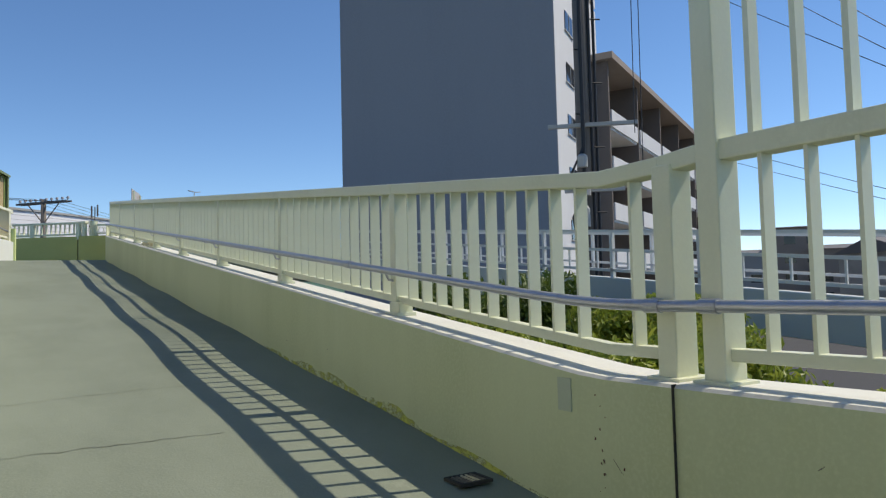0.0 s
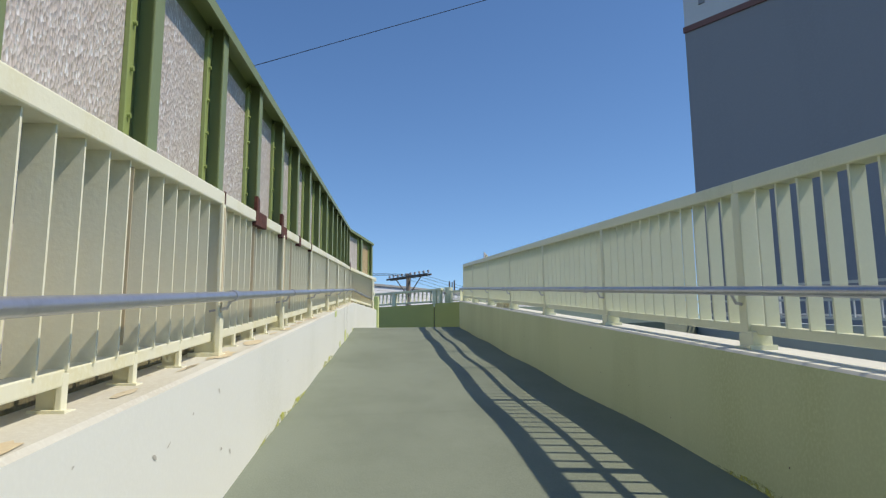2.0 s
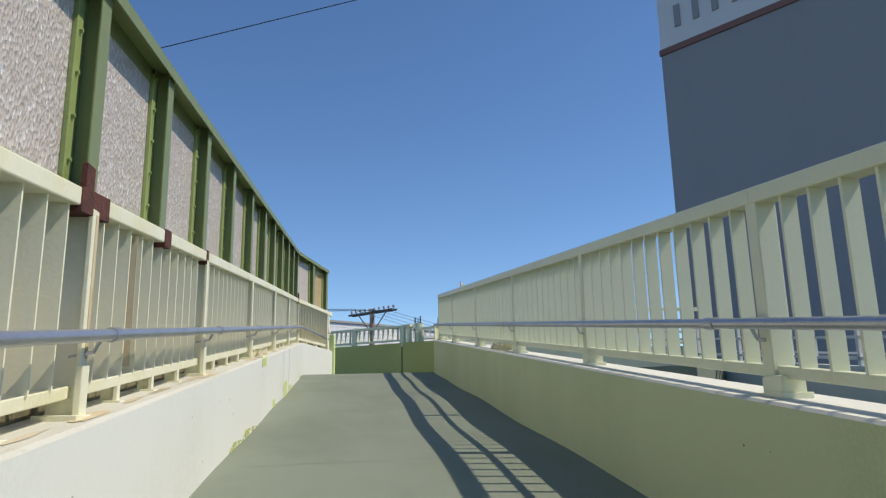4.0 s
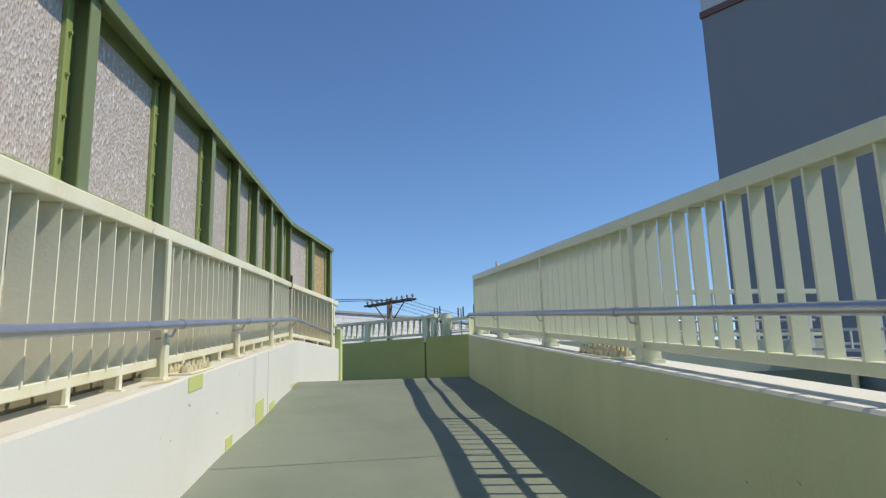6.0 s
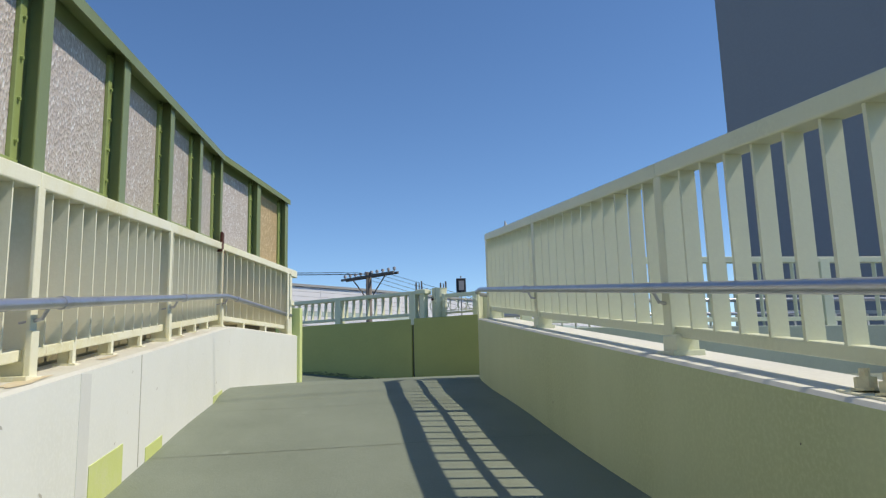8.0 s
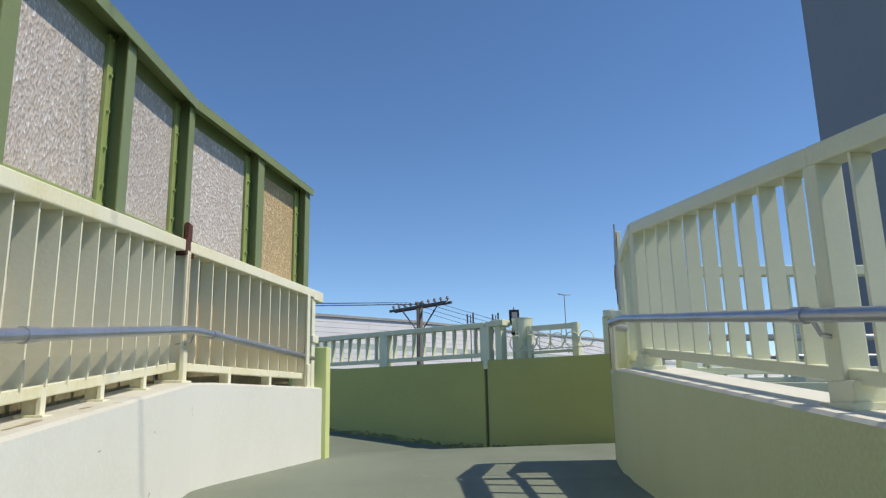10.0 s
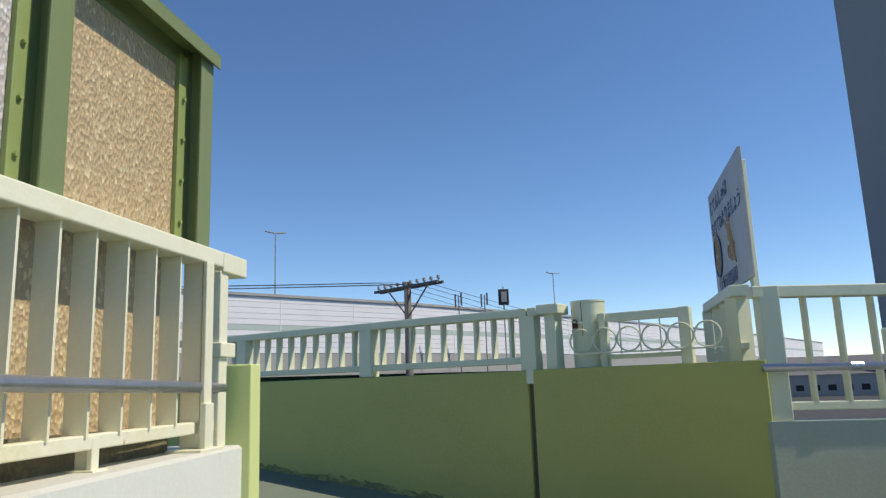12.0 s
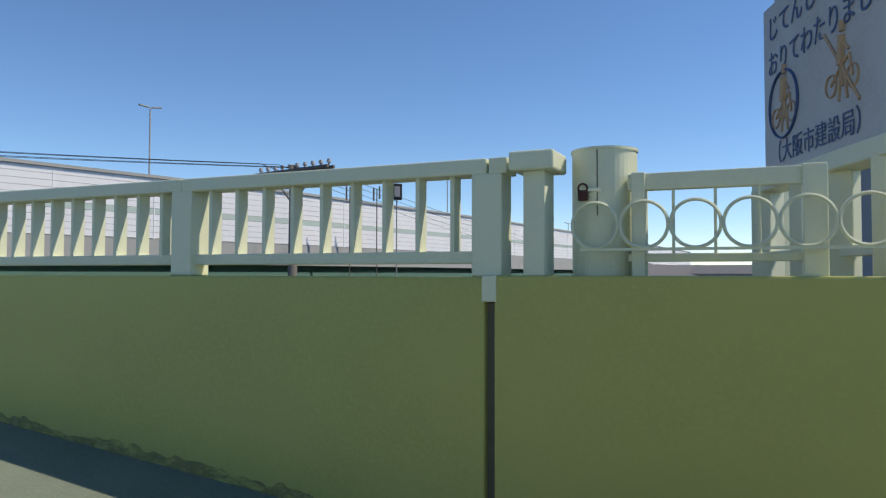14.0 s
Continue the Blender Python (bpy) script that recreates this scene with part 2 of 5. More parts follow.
def again(name, me, parent, m):
    """One more object on a shared mesh."""
    ob = new(name, me)
    ob.parent = parent
    ob.matrix_local = m
    return ob


def thing(name, label, category, group="", kind=""):
    return tagged(new(name), label, category, group, kind)


def box(bm, x0, y0, z0, x1, y1, z1, bevel=0.0):
    vs = [bm.verts.new((x, y, z)) for x in (x0, x1) for y in (y0, y1) for z in (z0, z1)]
    fs = [(0, 1, 3, 2), (4, 6, 7, 5), (0, 4, 5, 1), (2, 3, 7, 6), (0, 2, 6, 4), (1, 5, 7, 3)]
    made = [bm.faces.new([vs[i] for i in f]) for f in fs]
    if bevel:
        edges = {e for f in made for e in f.edges}
        bmesh.ops.bevel(bm, geom=list(edges), offset=bevel, segments=2, affect="EDGES", profile=0.5)


def bar(bm, p, q, side, w0, w1, h0, h1, bevel=0.0):
    """A straight bar from p to q; across it from w0 to w1 along side, and from h0 to h1 in height. Its ends are upright."""
    p, q, side = Vector(p), Vector(q), Vector((*side, 0)).normalized()
    vs = [bm.verts.new(e + side * w + Vector((0, 0, h))) for e in (p, q) for w in (w0, w1) for h in (h0, h1)]
    fs = [(0, 1, 3, 2), (4, 6, 7, 5), (0, 4, 5, 1), (2, 3, 7, 6), (0, 2, 6, 4), (1, 5, 7, 3)]
    made = [bm.faces.new([vs[i] for i in f]) for f in fs]
    if bevel:
        edges = {e for f in made for e in f.edges}
        bmesh.ops.bevel(bm, geom=list(edges), offset=bevel, segments=2, affect="EDGES", profile=0.5)


def tube(bm, points, r, n=14, caps=True):
    """A round pipe along points."""
    pts = [Vector(p) for p in points]
    rings = []
    for i, p in enumerate(pts):
        t = (pts[min(i + 1, len(pts) - 1)] - pts[max(i - 1, 0)]).normalized()
        a = t.cross(Vector((0, 0, 1)))
        a = a.normalized() if a.length > 1e-3 else Vector((1, 0, 0))
        c = t.cross(a).normalized()
        rr = r[i] if isinstance(r, (list, tuple)) else r
        rings.append([bm.verts.new(p + (a * math.cos(k * 2 * math.pi / n) + c * math.sin(k * 2 * math.pi / n)) * rr) for k in range(n)])
    for u, v in zip(rings, rings[1:]):
        for k in range(n):
            bm.faces.new((u[k], u[(k + 1) % n], v[(k + 1) % n], v[k]))
    if caps:
        bm.faces.new(rings[0][::-1])
        bm.faces.new(rings[-1])


def ring(bm, c, u, v, R, r, n=36, k=8):
    """A torus round c in the plane of u and v."""
    c, u, v = Vector(c), Vector(u).normalized(), Vector(v).normalized()
    w = u.cross(v)
    rows = []
    for i in range(n):
        a = 2 * math.pi * i / n
        d = u * math.cos(a) + v * math.sin(a)
        rows.append([bm.verts.new(c + d * (R + r * math.cos(2 * math.pi * j / k)) + w * r * 1.6 * math.sin(2 * math.pi * j / k)) for j in range(k)])
    for i in range(n):
        for j in range(k):
            bm.faces.new((rows[i][j], rows[(i + 1) % n][j], rows[(i + 1) % n][(j + 1) % k], rows[i][(j + 1) % k]))


# ---- the lie of the land ----
SLOPE, Y_FOOT, Y_HEAD = 0.109, 2.0, 18.52
Z_FOOT = 0.622 + SLOPE * (Y_FOOT - 6.075)
Z_HEAD = 0.622 + SLOPE * (Y_HEAD - 6.075)
GROUND = -3.2


def fz(y):
    """Height of the walkway at y."""
    return Z_FOOT + SLOPE * (min(max(y, Y_FOOT), Y_HEAD) - Y_FOOT)


# walkway: foot landing, ramp, head landing, deck
bm = bmesh.new()
NX, ys = 6, [-6.0, -3.0, -1.0, 0.5, 1.6] + [Y_FOOT + 0.25 * i for i in range(67)] + [18.9, 19.6, 20.4, 21.2]


def bulge(x, y):
    """Slight waves of the old coating."""
    s = min(1.0, max(0.0, (y - 2.5) / 1.5)) * min(1.0, max(0.0, (18.0 - y) / 1.5))
    return s * 0.010 * math.sin(y * 1.9 + 0.6) + 0.003 * math.sin(y * 0.83 + x)


rows = []
for y in ys:
    w = -0.30 if y < 18.46 else -0.30 + (y - 18.46) * 0.26
    e = 2.50 if 2.0 <= y < 18.5 else (2.5 + (y - 18.5) * 0.25 if y > 2 else 2.5 + (2.0 - y) * 0.05)
    row = []
    for i in range(NX + 1):
        x = w + (e - w) * i / NX
        row.append(bm.verts.new((x, y, fz(y) - 0.055 * (1 - i / NX) * (1 if y < 18 else 0.4) + bulge(x, y))))
    rows.append(row)
top = []
for a, c in zip(rows, rows[1:]):
    for i in range(NX):
        top.append(bm.faces.new((a[i], a[i + 1], c[i + 1], c[i])))
low = bmesh.ops.extrude_face_region(bm, geom=top)
for v in [g for g in low["geom"] if isinstance(g, bmesh.types.BMVert)]:
    v.co.z -= 0.25
floor = tagged(part("floor", bm, M_floor), "worn grey-green coated ramp and landings with hairline cracks", "floor", kind="structure")

# deck of the bridge, beyond the landing
bm = bmesh.new()
zd = 1.935
WD = Vector((-0.79, 0.61, 0)).normalized()
WN = Vector((0.61, 0.79, 0)).normalized()
GAP = Vector((1.955, 22.07, 0))


def dz_(t):
    return zd - 0.03 + 0.09 * max(0.0, t - 0.45)


rows = []
for t in (-7.0, -1.5, -0.4, 0.45, 1.2, 2.5, 4.0, 8.0, 14.0):
    w = 2.75 if t <= 0.45 else 2.2
    rows.append([bm.verts.new((*(GAP + WD * t + WN * o).xy, dz_(t) - 0.002 * abs(o))) for o in (0.18, -0.5, -w)])
top = []
for a, c in zip(rows, rows[1:]):
    for i in range(2):
        top.append(bm.faces.new((a[i], a[i + 1], c[i + 1], c[i])))
ext = bmesh.ops.extrude_face_region(bm, geom=top)
for v in [g for g in ext["geom"] if isinstance(g, bmesh.types.BMVert)]:
    v.co.z -= 0.3
deck = tagged(part("floor_deck", bm, M_floor), "grey-green coated deck of the footbridge", "floor", kind="structure")


# ---- parapet walls ----
def wall_run(name, points, side, thick, tops, lows, material, label, top_material=None):
    """A wall along points; side points outwards; tops and lows give its heights point by point."""
    bm = bmesh.new()
    n = len(points)
    offs = []
    for i in range(n):
        a, c = Vector(points[max(i - 1, 0)]), Vector(points[min(i + 1, n - 1)])
        t = (c - a).normalized()
        offs.append(Vector((t.y, -t.x)) * side * thick)
    grid = []
    for p, o, t, l in zip(points, offs, tops, lows):
        p = Vector(p)
        grid.append([bm.verts.new((*p, l)), bm.verts.new((*p, t - 0.012)), bm.verts.new((*(p + o * 0.035), t)), bm.verts.new((*(p + o * 0.965), t)), bm.verts.new((*(p + o), t - 0.012)), bm.verts.new((*(p + o), l))])
    for a, c in zip(grid, grid[1:]):
        for i in range(6):
            f = bm.faces.new((a[i], a[(i + 1) % 6], c[(i + 1) % 6], c[i]))
            if top_material and i in (1, 2):
                f.material_index = 1
    bm.faces.new(grid[0])
    bm.faces.new(grid[-1][::-1])
    return tagged(part(name, bm, [material, top_material] if top_material else material), label, "wall", kind="structure")


CURB_R, CURB_L = 0.575, 0.54
right_line = [(2.60, -4.9), (2.40, 0.2), (2.30, 1.4), (2.27, 1.95), (2.26, 2.08), (2.252, 2.3)] + [(2.25, 3.0 + 1.5 * i) for i in range(10)] + [(2.25, 17.9), (2.262, 18.35), (2.30, 18.65), (2.46, 19.30)]
wall_run("wall_right", right_line, 1, 0.33, [fz(y) + CURB_R for x, y in right_line], [fz(y) - 0.9 for x, y in right_line], M_wall, "cream-green painted concrete parapet of the ramp with stained joints", M_curb_top)
left_line = [(-0.055, -5.0), (-0.055, 0.0)] + [(-0.055, 2.0 + 1.8 * i) for i in range(9)] + [(-0.055, 18.1), (-0.047, 18.45), (-0.005, 18.72), (0.42, 20.58)]
wall_run("wall_left", left_line, -1, 0.42, [fz(y) + CURB_L for x, y in left_line], [fz(y) - 0.9 for x, y in left_line], M_wall_pale, "cream painted concrete parapet in a sunlit pale tone, with scuffs and repair patches", M_wall_top)
# wall behind the foot landing
wall_run("wall_back", [(-0.3, -5.0), (7.0, -5.0)], 1, 0.3, [0.9, 0.9], [-0.6, -0.6], M_wall, "plain cream-green parapet closing the foot landing")

# ---- railings ----
PITCH = 0.172
POSTS_R = [3.87, 6.05, 8.22, 10.35, 12.45, 14.55, 16.65]
bm = bmesh.new()
box(bm, -0.0325, -0.007, 0, 0.0325, 0.007, 0.65)
ME_picket = mesh_of("picket", bm, M_rail)


def right_post_mesh():
    bm = bmesh.new()
    box(bm, -0.045, -0.036, 0.0, 0.045, 0.036, 0.765, 0.005)
    box(bm, -0.055, -0.090, -0.01, 0.045, 0.036, 0.075, 0.006)
    box(bm, -0.075, -0.105, -0.012, 0.06, 0.055, 0.012, 0.003)
    return mesh_of("post", bm, M_rail)


ME_post = right_post_mesh()
XR = 2.405
rail_r = thing("railing", "pale cream-green steel railing of flat bars on the ramp parapet", "railing")


def straight_railing(parent, p, q, side, lo, hi, height, me_picket, first, pitch, count, turn=0.0, mat=None, top_w=0.05, top_h=0.065):
    """Top and bottom bar from p to q and a row of pickets."""
    mat = mat or M_rail
    bm = bmesh.new()
    bar(bm, p, q, side, -top_w, top_w, hi - top_h, hi, 0.006)
    part("top_rail", bm, mat, parent)
    bm = bmesh.new()
    bar(bm, p, q, side, -0.028, 0.028, lo - 0.045, lo, 0.005)
    part("bottom_rail", bm, mat, parent)
    p, q = Vector(p), Vector(q)
    L = (q - p).length
    for i in range(count):
        s = (first + pitch * i) / L
        c = p.lerp(q, s)
        again("picket", me_picket, parent, Matrix.Translation((c.x, c.y, c.z + lo - 0.004)) @ pose(0, 0, 0, 0, 0, turn))


def rz(y):
    return fz(y) + CURB_R


# ramp stretch, post to post
knots = [2.02] + POSTS_R + [18.40]
for a, c in zip(knots, knots[1:]):
    n = round((c - a) / PITCH)
    straight_railing(rail_r, (XR, a, rz(a)), (XR, c, rz(c)), (1, 0), 0.115, 0.82, 0.67, ME_picket, (c - a) / n, (c - a) / n, n - 1)
for y in POSTS_R + [18.40]:
    again("post", ME_post, rail_r, Matrix.Translation((XR, y, rz(y))))
# round the bend at the head of the ramp
a, c = Vector((XR, 18.42, rz(18.42))), Vector((2.62, 19.30, rz(19.3)))
straight_railing(rail_r, a, c, (0.97, -0.24), 0.115, 0.82, 0.67, ME_picket, 0.16, 0.17, 4, -14)
again("post", ME_post, rail_r, Matrix.Translation((c.x, c.y, c.z)))
# level stretch at the foot: the top rail bends over the end post to the tall post
a, c = Vector((XR + 0.03, 1.74, rz(1.74))), Vector((XR, 2.03, rz(2.03)))
tall = Vector((2.452, 1.53, rz(1.53) + 0.04))
bm = bmesh.new()
bar(bm, a + Vector((0, 0, 0.018)), c, (1, 0), -0.05, 0.05, 0.755, 0.82, 0.006)
bar(bm, tall, a + Vector((0, 0.002, 0.018)), (1, 0), -0.05, 0.05, 0.752, 0.82, 0.006)
part("top_rail", bm, M_rail, rail_r)
bm = bmesh.new()
bar(bm, a, c, (1, 0), -0.028, 0.028, 0.07, 0.115, 0.005)
part("bottom_rail", bm, M_rail, rail_r)
again("picket", ME_picket, rail_r, Matrix.Translation((XR + 0.015, 1.89, rz(1.89) + 0.111)))
bm = bmesh.new()
box(bm, -0.06, -0.044, 0.0, 0.06, 0.044, 0.80, 0.006)
box(bm, -0.09, -0.075, -0.012, 0.085, 0.075, 0.012, 0.003)
part("end_post", bm, M_rail, rail_r).matrix_local = Matrix.Translation((2.435, 1.72, rz(1.7)))

# tall screen railing along the foot landing
rail_s = thing("screen_railing", "tall pale cream-green two-tier steel railing beside the foot landing", "railing")
p0, p1 = Vector((2.455, 1.53, rz(1.0))), Vector((2.70, -3.7, rz(1.0)))
pd = (p1 - p0).normalized()
bm = bmesh.new()
box(bm, -0.0325, -0.007, 0, 0.0325, 0.007, 0.70)
ME_picket_s = mesh_of("picket", bm, M_rail)
straight_railing(rail_s, p0, p1, (1, 0.05), 0.125, 0.86, 0.70, ME_picket_s, 0.185, 0.157, 31, 3, top_w=0.045, top_h=0.075)
bm = bmesh.new()
bar(bm, p0, p1, (1, 0.05), -0.11, -0.03, 1.90, 1.96, 0.006)
part("upper_rail", bm, M_rail, rail_s)
bm = bmesh.new()
box(bm, -0.028, -0.010, 0, 0.028, 0.010, 1.08)
ME_tall = mesh_of("upper_picket", bm, M_rail)
for i in range(31):
    c = p0 + pd * (0.155 + 0.163 * i)
    again("upper_picket", ME_tall, rail_s, Matrix.Translation((c.x, c.y, c.z + 0.85)) @ pose(0, 0, 0, 0, 0, 3))
bm = bmesh.new()
box(bm, -0.06, -0.045, 0.0, 0.06, 0.045, 2.0, 0.006)
box(bm, -0.085, -0.075, -0.012, 0.085, 0.075, 0.012, 0.003)
ME_tallpost = mesh_of("tall_post", bm, M_rail)
for s_ in (0.0, 2.1, 4.2):
    c = p0 + pd * s_
    again("tall_post", ME_tallpost, rail_s, Matrix.Translation(c))

# left: beam, pickets, stub legs, green posts, hammered sheets
XL = -0.205
POSTS_L = [6.24 - 2.056 * i for i in range(5, 0, -1)] + [6.24, 8.29, 10.34, 12.52, 14.58, 16.62, 18.58]


def lz(y):
    return fz(y) + CURB_L


rail_l = thing("railing", "rusting cream painted steel railing carrying the screen wall", "railing")
bm = bmesh.new()
box(bm, 0.045, -0.030, 0.0, 0.062, 0.030, 0.735, 0.003)
box(bm, -0.05, -0.006, 0.0, 0.045, 0.006, 0.735, 0.002)
box(bm, 0.047, -0.033, -0.01, 0.072, 0.033, 0.18, 0.004)
box(bm, -0.06, -0.09, -0.012, 0.085, 0.09, 0.010, 0.003)
ME_post_l = mesh_of("post", bm, M_rail_rust)
bm = bmesh.new()
box(bm, 0.012, -0.018, 0.0, 0.03, 0.018, 0.10, 0.003)
box(bm, -0.045, 0.006, 0.0, 0.012, 0.016, 0.10, 0.002)
box(bm, -0.05, -0.03, -0.008, 0.045, 0.04, 0.006, 0.002)
ME_stub = mesh_of("stub_leg", bm, M_rail_rust)
bm = bmesh.new()
box(bm, -0.045, -0.005, 0, 0.035, 0.005, 0.63)
ME_picket_l = mesh_of("picket", bm, M_rail_rust)
for a, c in zip(POSTS_L, POSTS_L[1:]):
    n = 12
    straight_railing(rail_l, (XL, a, lz(a)), (XL, c, lz(c)), (1, 0), 0.110, 0.797, 0.63, ME_picket_l, (c - a) / n, (c - a) / n, n - 1, 0, M_rail_rust, 0.055, 0.066)
    for k in (1, 2, 3):
        y = a + (c - a) * k / 4
        again("stub_leg", ME_stub, rail_l, Matrix.Translation((XL, y, lz(y))))
for y in POSTS_L:
    again("post", ME_post_l, rail_l, Matrix.Translation((XL, y, lz(y))))
e0, e1 = Vector((XL, 18.59, lz(18.59))), Vector((0.262, 20.32, lz(20)))
straight_railing(rail_l, e0, e1 + (e1 - e0).normalized() * 0.12, (0.97, -0.246), 0.110, 0.797, 0.63, ME_picket_l, 0.16, 0.162, 11, -14.2, M_rail_rust, 0.055, 0.066)
for s in (0.33, 0.66):
    c = e0.lerp(e1, s)
    again("stub_leg", ME_stub, rail_l, Matrix.Translation(c) @ pose(0, 0, 0, 0, 0, -14.2))
again("post", ME_post_l, rail_l, Matrix.Translation(e1) @ pose(0, 0, 0, 0, 0, -14.2))

screen = thing("screen_wall", "green steel screen wall glazed with hammered translucent sheets", "screen")
POSTS_G = [6.27 - 1.028 * i for i in range(10, 0, -1)] + [6.27, 7.29, 8.31, 9.31, 10.35, 11.42, 12.54, 13.61, 14.61, 15.64, 16.66, 17.64, 18.60]
BEAM, TOPZ = 0.797, 1.67
bm = bmesh.new()
# H-shaped post
box(bm, 0.040, -0.050, 0, 0.050, 0.050, TOPZ - BEAM, 0.003)
box(bm, -0.020, -0.005, 0, 0.040, 0.005, TOPZ - BEAM)
box(bm, -0.030, -0.045, 0, -0.020, 0.045, TOPZ - BEAM, 0.003)
ME_hpost = mesh_of("green_post", bm, M_green)
XS = XL - 0.02


def sheet_bay(p, q, turn, mat, low=None):
    """One bay of the screen: sheet, its flange with bolts, and the lower sheet behind the pickets."""
    p, q = Vector(p), Vector(q)
    d = (q - p)
    side = (Vector((d.y, -d.x, 0))).normalized()
    bm = bmesh.new()
    bar(bm, p, q, (side.x, side.y), -0.042, -0.036, BEAM + 0.02, TOPZ - 0.03)
    part("sheet", bm, mat, screen)
    bm = bmesh.new()
    bar(bm, p, q, (side.x, side.y), -0.105, -0.099, 0.03, BEAM + 0.04)
    part("lower_sheet", bm, low or mat, screen)
    bm = bmesh.new()
    bar(bm, p, q, (side.x, side.y), -0.090, -0.078, -0.03, 0.135)
    part("kick_board", bm, M_kick, screen, "grimy stained kick board")
    u = d.normalized()
    bm = bmesh.new()
    a = q - u * 0.10
    bar(bm, a, q - u * 0.045, (side.x, side.y), -0.036, -0.016, BEAM, TOPZ - 0.05, 0.003)
    for k in range(5):
        c = q - u * 0.072 + side * -0.016 + Vector((0, 0, BEAM + 0.12 + 0.17 * k))
        tube(bm, [c, c + side * 0.012], 0.009, 6)
    part("flange_strip", bm, M_green_light, screen)
    bm = bmesh.new()
    bar(bm, p + u * 0.04, q - u * 0.04, (side.x, side.y), -0.036, -0.012, BEAM - 0.002, BEAM + 0.045, 0.003)
    part("sill_strip", bm, M_green_light, screen)


for i, (a, c) in enumerate(zip(POSTS_G, POSTS_G[1:])):
    sheet_bay((XS, a, lz(a)), (XS, c, lz(c)), 0, M_sheet)
for y in POSTS_G:
    again("green_post", ME_hpost, screen, Matrix.Translation((XS, y, lz(y) + BEAM)))
g0, g1 = Vector((XS, 18.61, lz(18.61))), Vector((0.248, 20.29, lz(20) - 0.035))
gm = g0.lerp(g1, 0.52)
sheet_bay(g0, gm, -14.2, M_sheet, M_sheet_amber)
sheet_bay(gm, g1, -14.2, M_sheet_amber)
for c in (gm, g1):
    again("green_post", ME_hpost, screen, Matrix.Translation((c.x, c.y, c.z + BEAM)) @ pose(0, 0, 0, 0, 0, -14.2))
for a, c, sd in (((XS, POSTS_G[0], lz(POSTS_G[0])), (XS, Y_FOOT, lz(Y_FOOT)), (1, 0)), ((XS, Y_FOOT, lz(Y_FOOT)), (XS, 18.61, lz(18.61)), (1, 0)), (g0, g1 + (g1 - g0).normalized() * 0.06, (0.97, -0.246))):
    bm = bmesh.new()
    bar(bm, a, c, sd, -0.045, 0.075, TOPZ - 0.008, TOPZ, 0.002)
    bar(bm, a, c, sd, 0.067, 0.075, TOPZ - 0.06, TOPZ - 0.008, 0.0)
    bar(bm, a, c, sd, -0.045, -0.034, TOPZ - 0.10, TOPZ - 0.008, 0.0)
    part("head_channel", bm, M_green, screen)


# handrails
def handrail(label, pts, joints, brackets, side):
    h = thing("handrail", label, "handrail")
    bm = bmesh.new()
    tube(bm, pts, 0.0225, 14)
    part("pipe", bm, M_steel, h, smooth=True)
    for (c, d) in joints:
        bm = bmesh.new()
        c, d = Vector(c), Vector(d).normalized()
        tube(bm, [c - d * 0.035, c + d * 0.035], 0.0275, 14)
        part("sleeve", bm, M_steel, h)
    for c in brackets:
        bm = bmesh.new()
        c = Vector(c)
        tube(bm, [c, c + Vector((side * 0.03, 0, -0.06)), c + Vector((side * 0.11, 0, -0.075))], 0.008, 8)
        part("bracket", bm, M_steel, h)
    return h


XH = 2.30
hr = 0.85
pts = [(2.47, -3.5, fz(0) + hr), (2.36, 1.2, fz(0) + hr), (2.335, 1.7, fz(0) + hr), (2.32, 1.95, fz(0) + hr + 0.006), (2.305, 2.15, fz(2.15) + hr + 0.004), (XH, 2.45, fz(2.45) + hr)]
pts += [(XH, 2.45 + 2 * i, fz(2.45 + 2 * i) + hr) for i in range(1, 9)] + [(XH + 0.02, 18.75, fz(18.75) + hr), (XH + 0.10, 18.98, fz(19) + hr), (XH + 0.2, 19.05, fz(19) + hr - 0.005)]
handrail("galvanised steel pipe handrail bracketed to the railing posts", pts, [((XH, y, fz(y) + hr), (0, 1, SLOPE)) for y in (4.4, 8.5, 12.6, 16.7)] + [((2.347, 1.50, fz(0) + hr), (0.05, -1, 0)), ((2.335, 1.74, fz(0) + hr), (0.05, -1, 0))], [(XH, y, fz(y) + hr) for y in POSTS_R], 1)
XG = -0.085
pts = [(XG, y, fz(y) + 0.822) for y in (-5, -2, 0, 2, 4, 6, 8, 10, 12, 14, 16, 18.45)] + [(XG + 0.015, 18.66, fz(18.6) + 0.82), (0.335, 20.5, fz(20) + 0.775)]
handrail("grey steel pipe handrail on the screen side of the ramp", pts, [((XG, y, fz(y) + 0.822), (0, 1, SLOPE)) for y in (2.0, 4.1, 6.25, 8.40, 10.52, 12.61, 14.70, 16.78)] + [((XG + 0.045, 18.80, fz(20) + 0.817), (0.22, 1, -0.02))], [(XG, y, fz(y) + 0.822) for y in POSTS_L[3:]], -1)

# end pier of the left parapet
bm = bmesh.new()
box(bm, -0.20, -0.05, 0, 0.10, 0.05, 0.915, 0.006)
pier = tagged(part("end_pier", bm, M_yellowpost), "yellow-green painted pier ending the parapet", "pier")
pier.matrix_world = Matrix.Translation((0.36, 20.60, zd)) @ pose(0, 0, 0, 0, 0, -14)

# ---- bridge deck wall and its railing ----
def dpt(s, off=0.0, z=0.0):
    """A point along the deck wall; s to the far end, off behind it."""
    return GAP + WD * s + WN * off + Vector((0, 0, z))


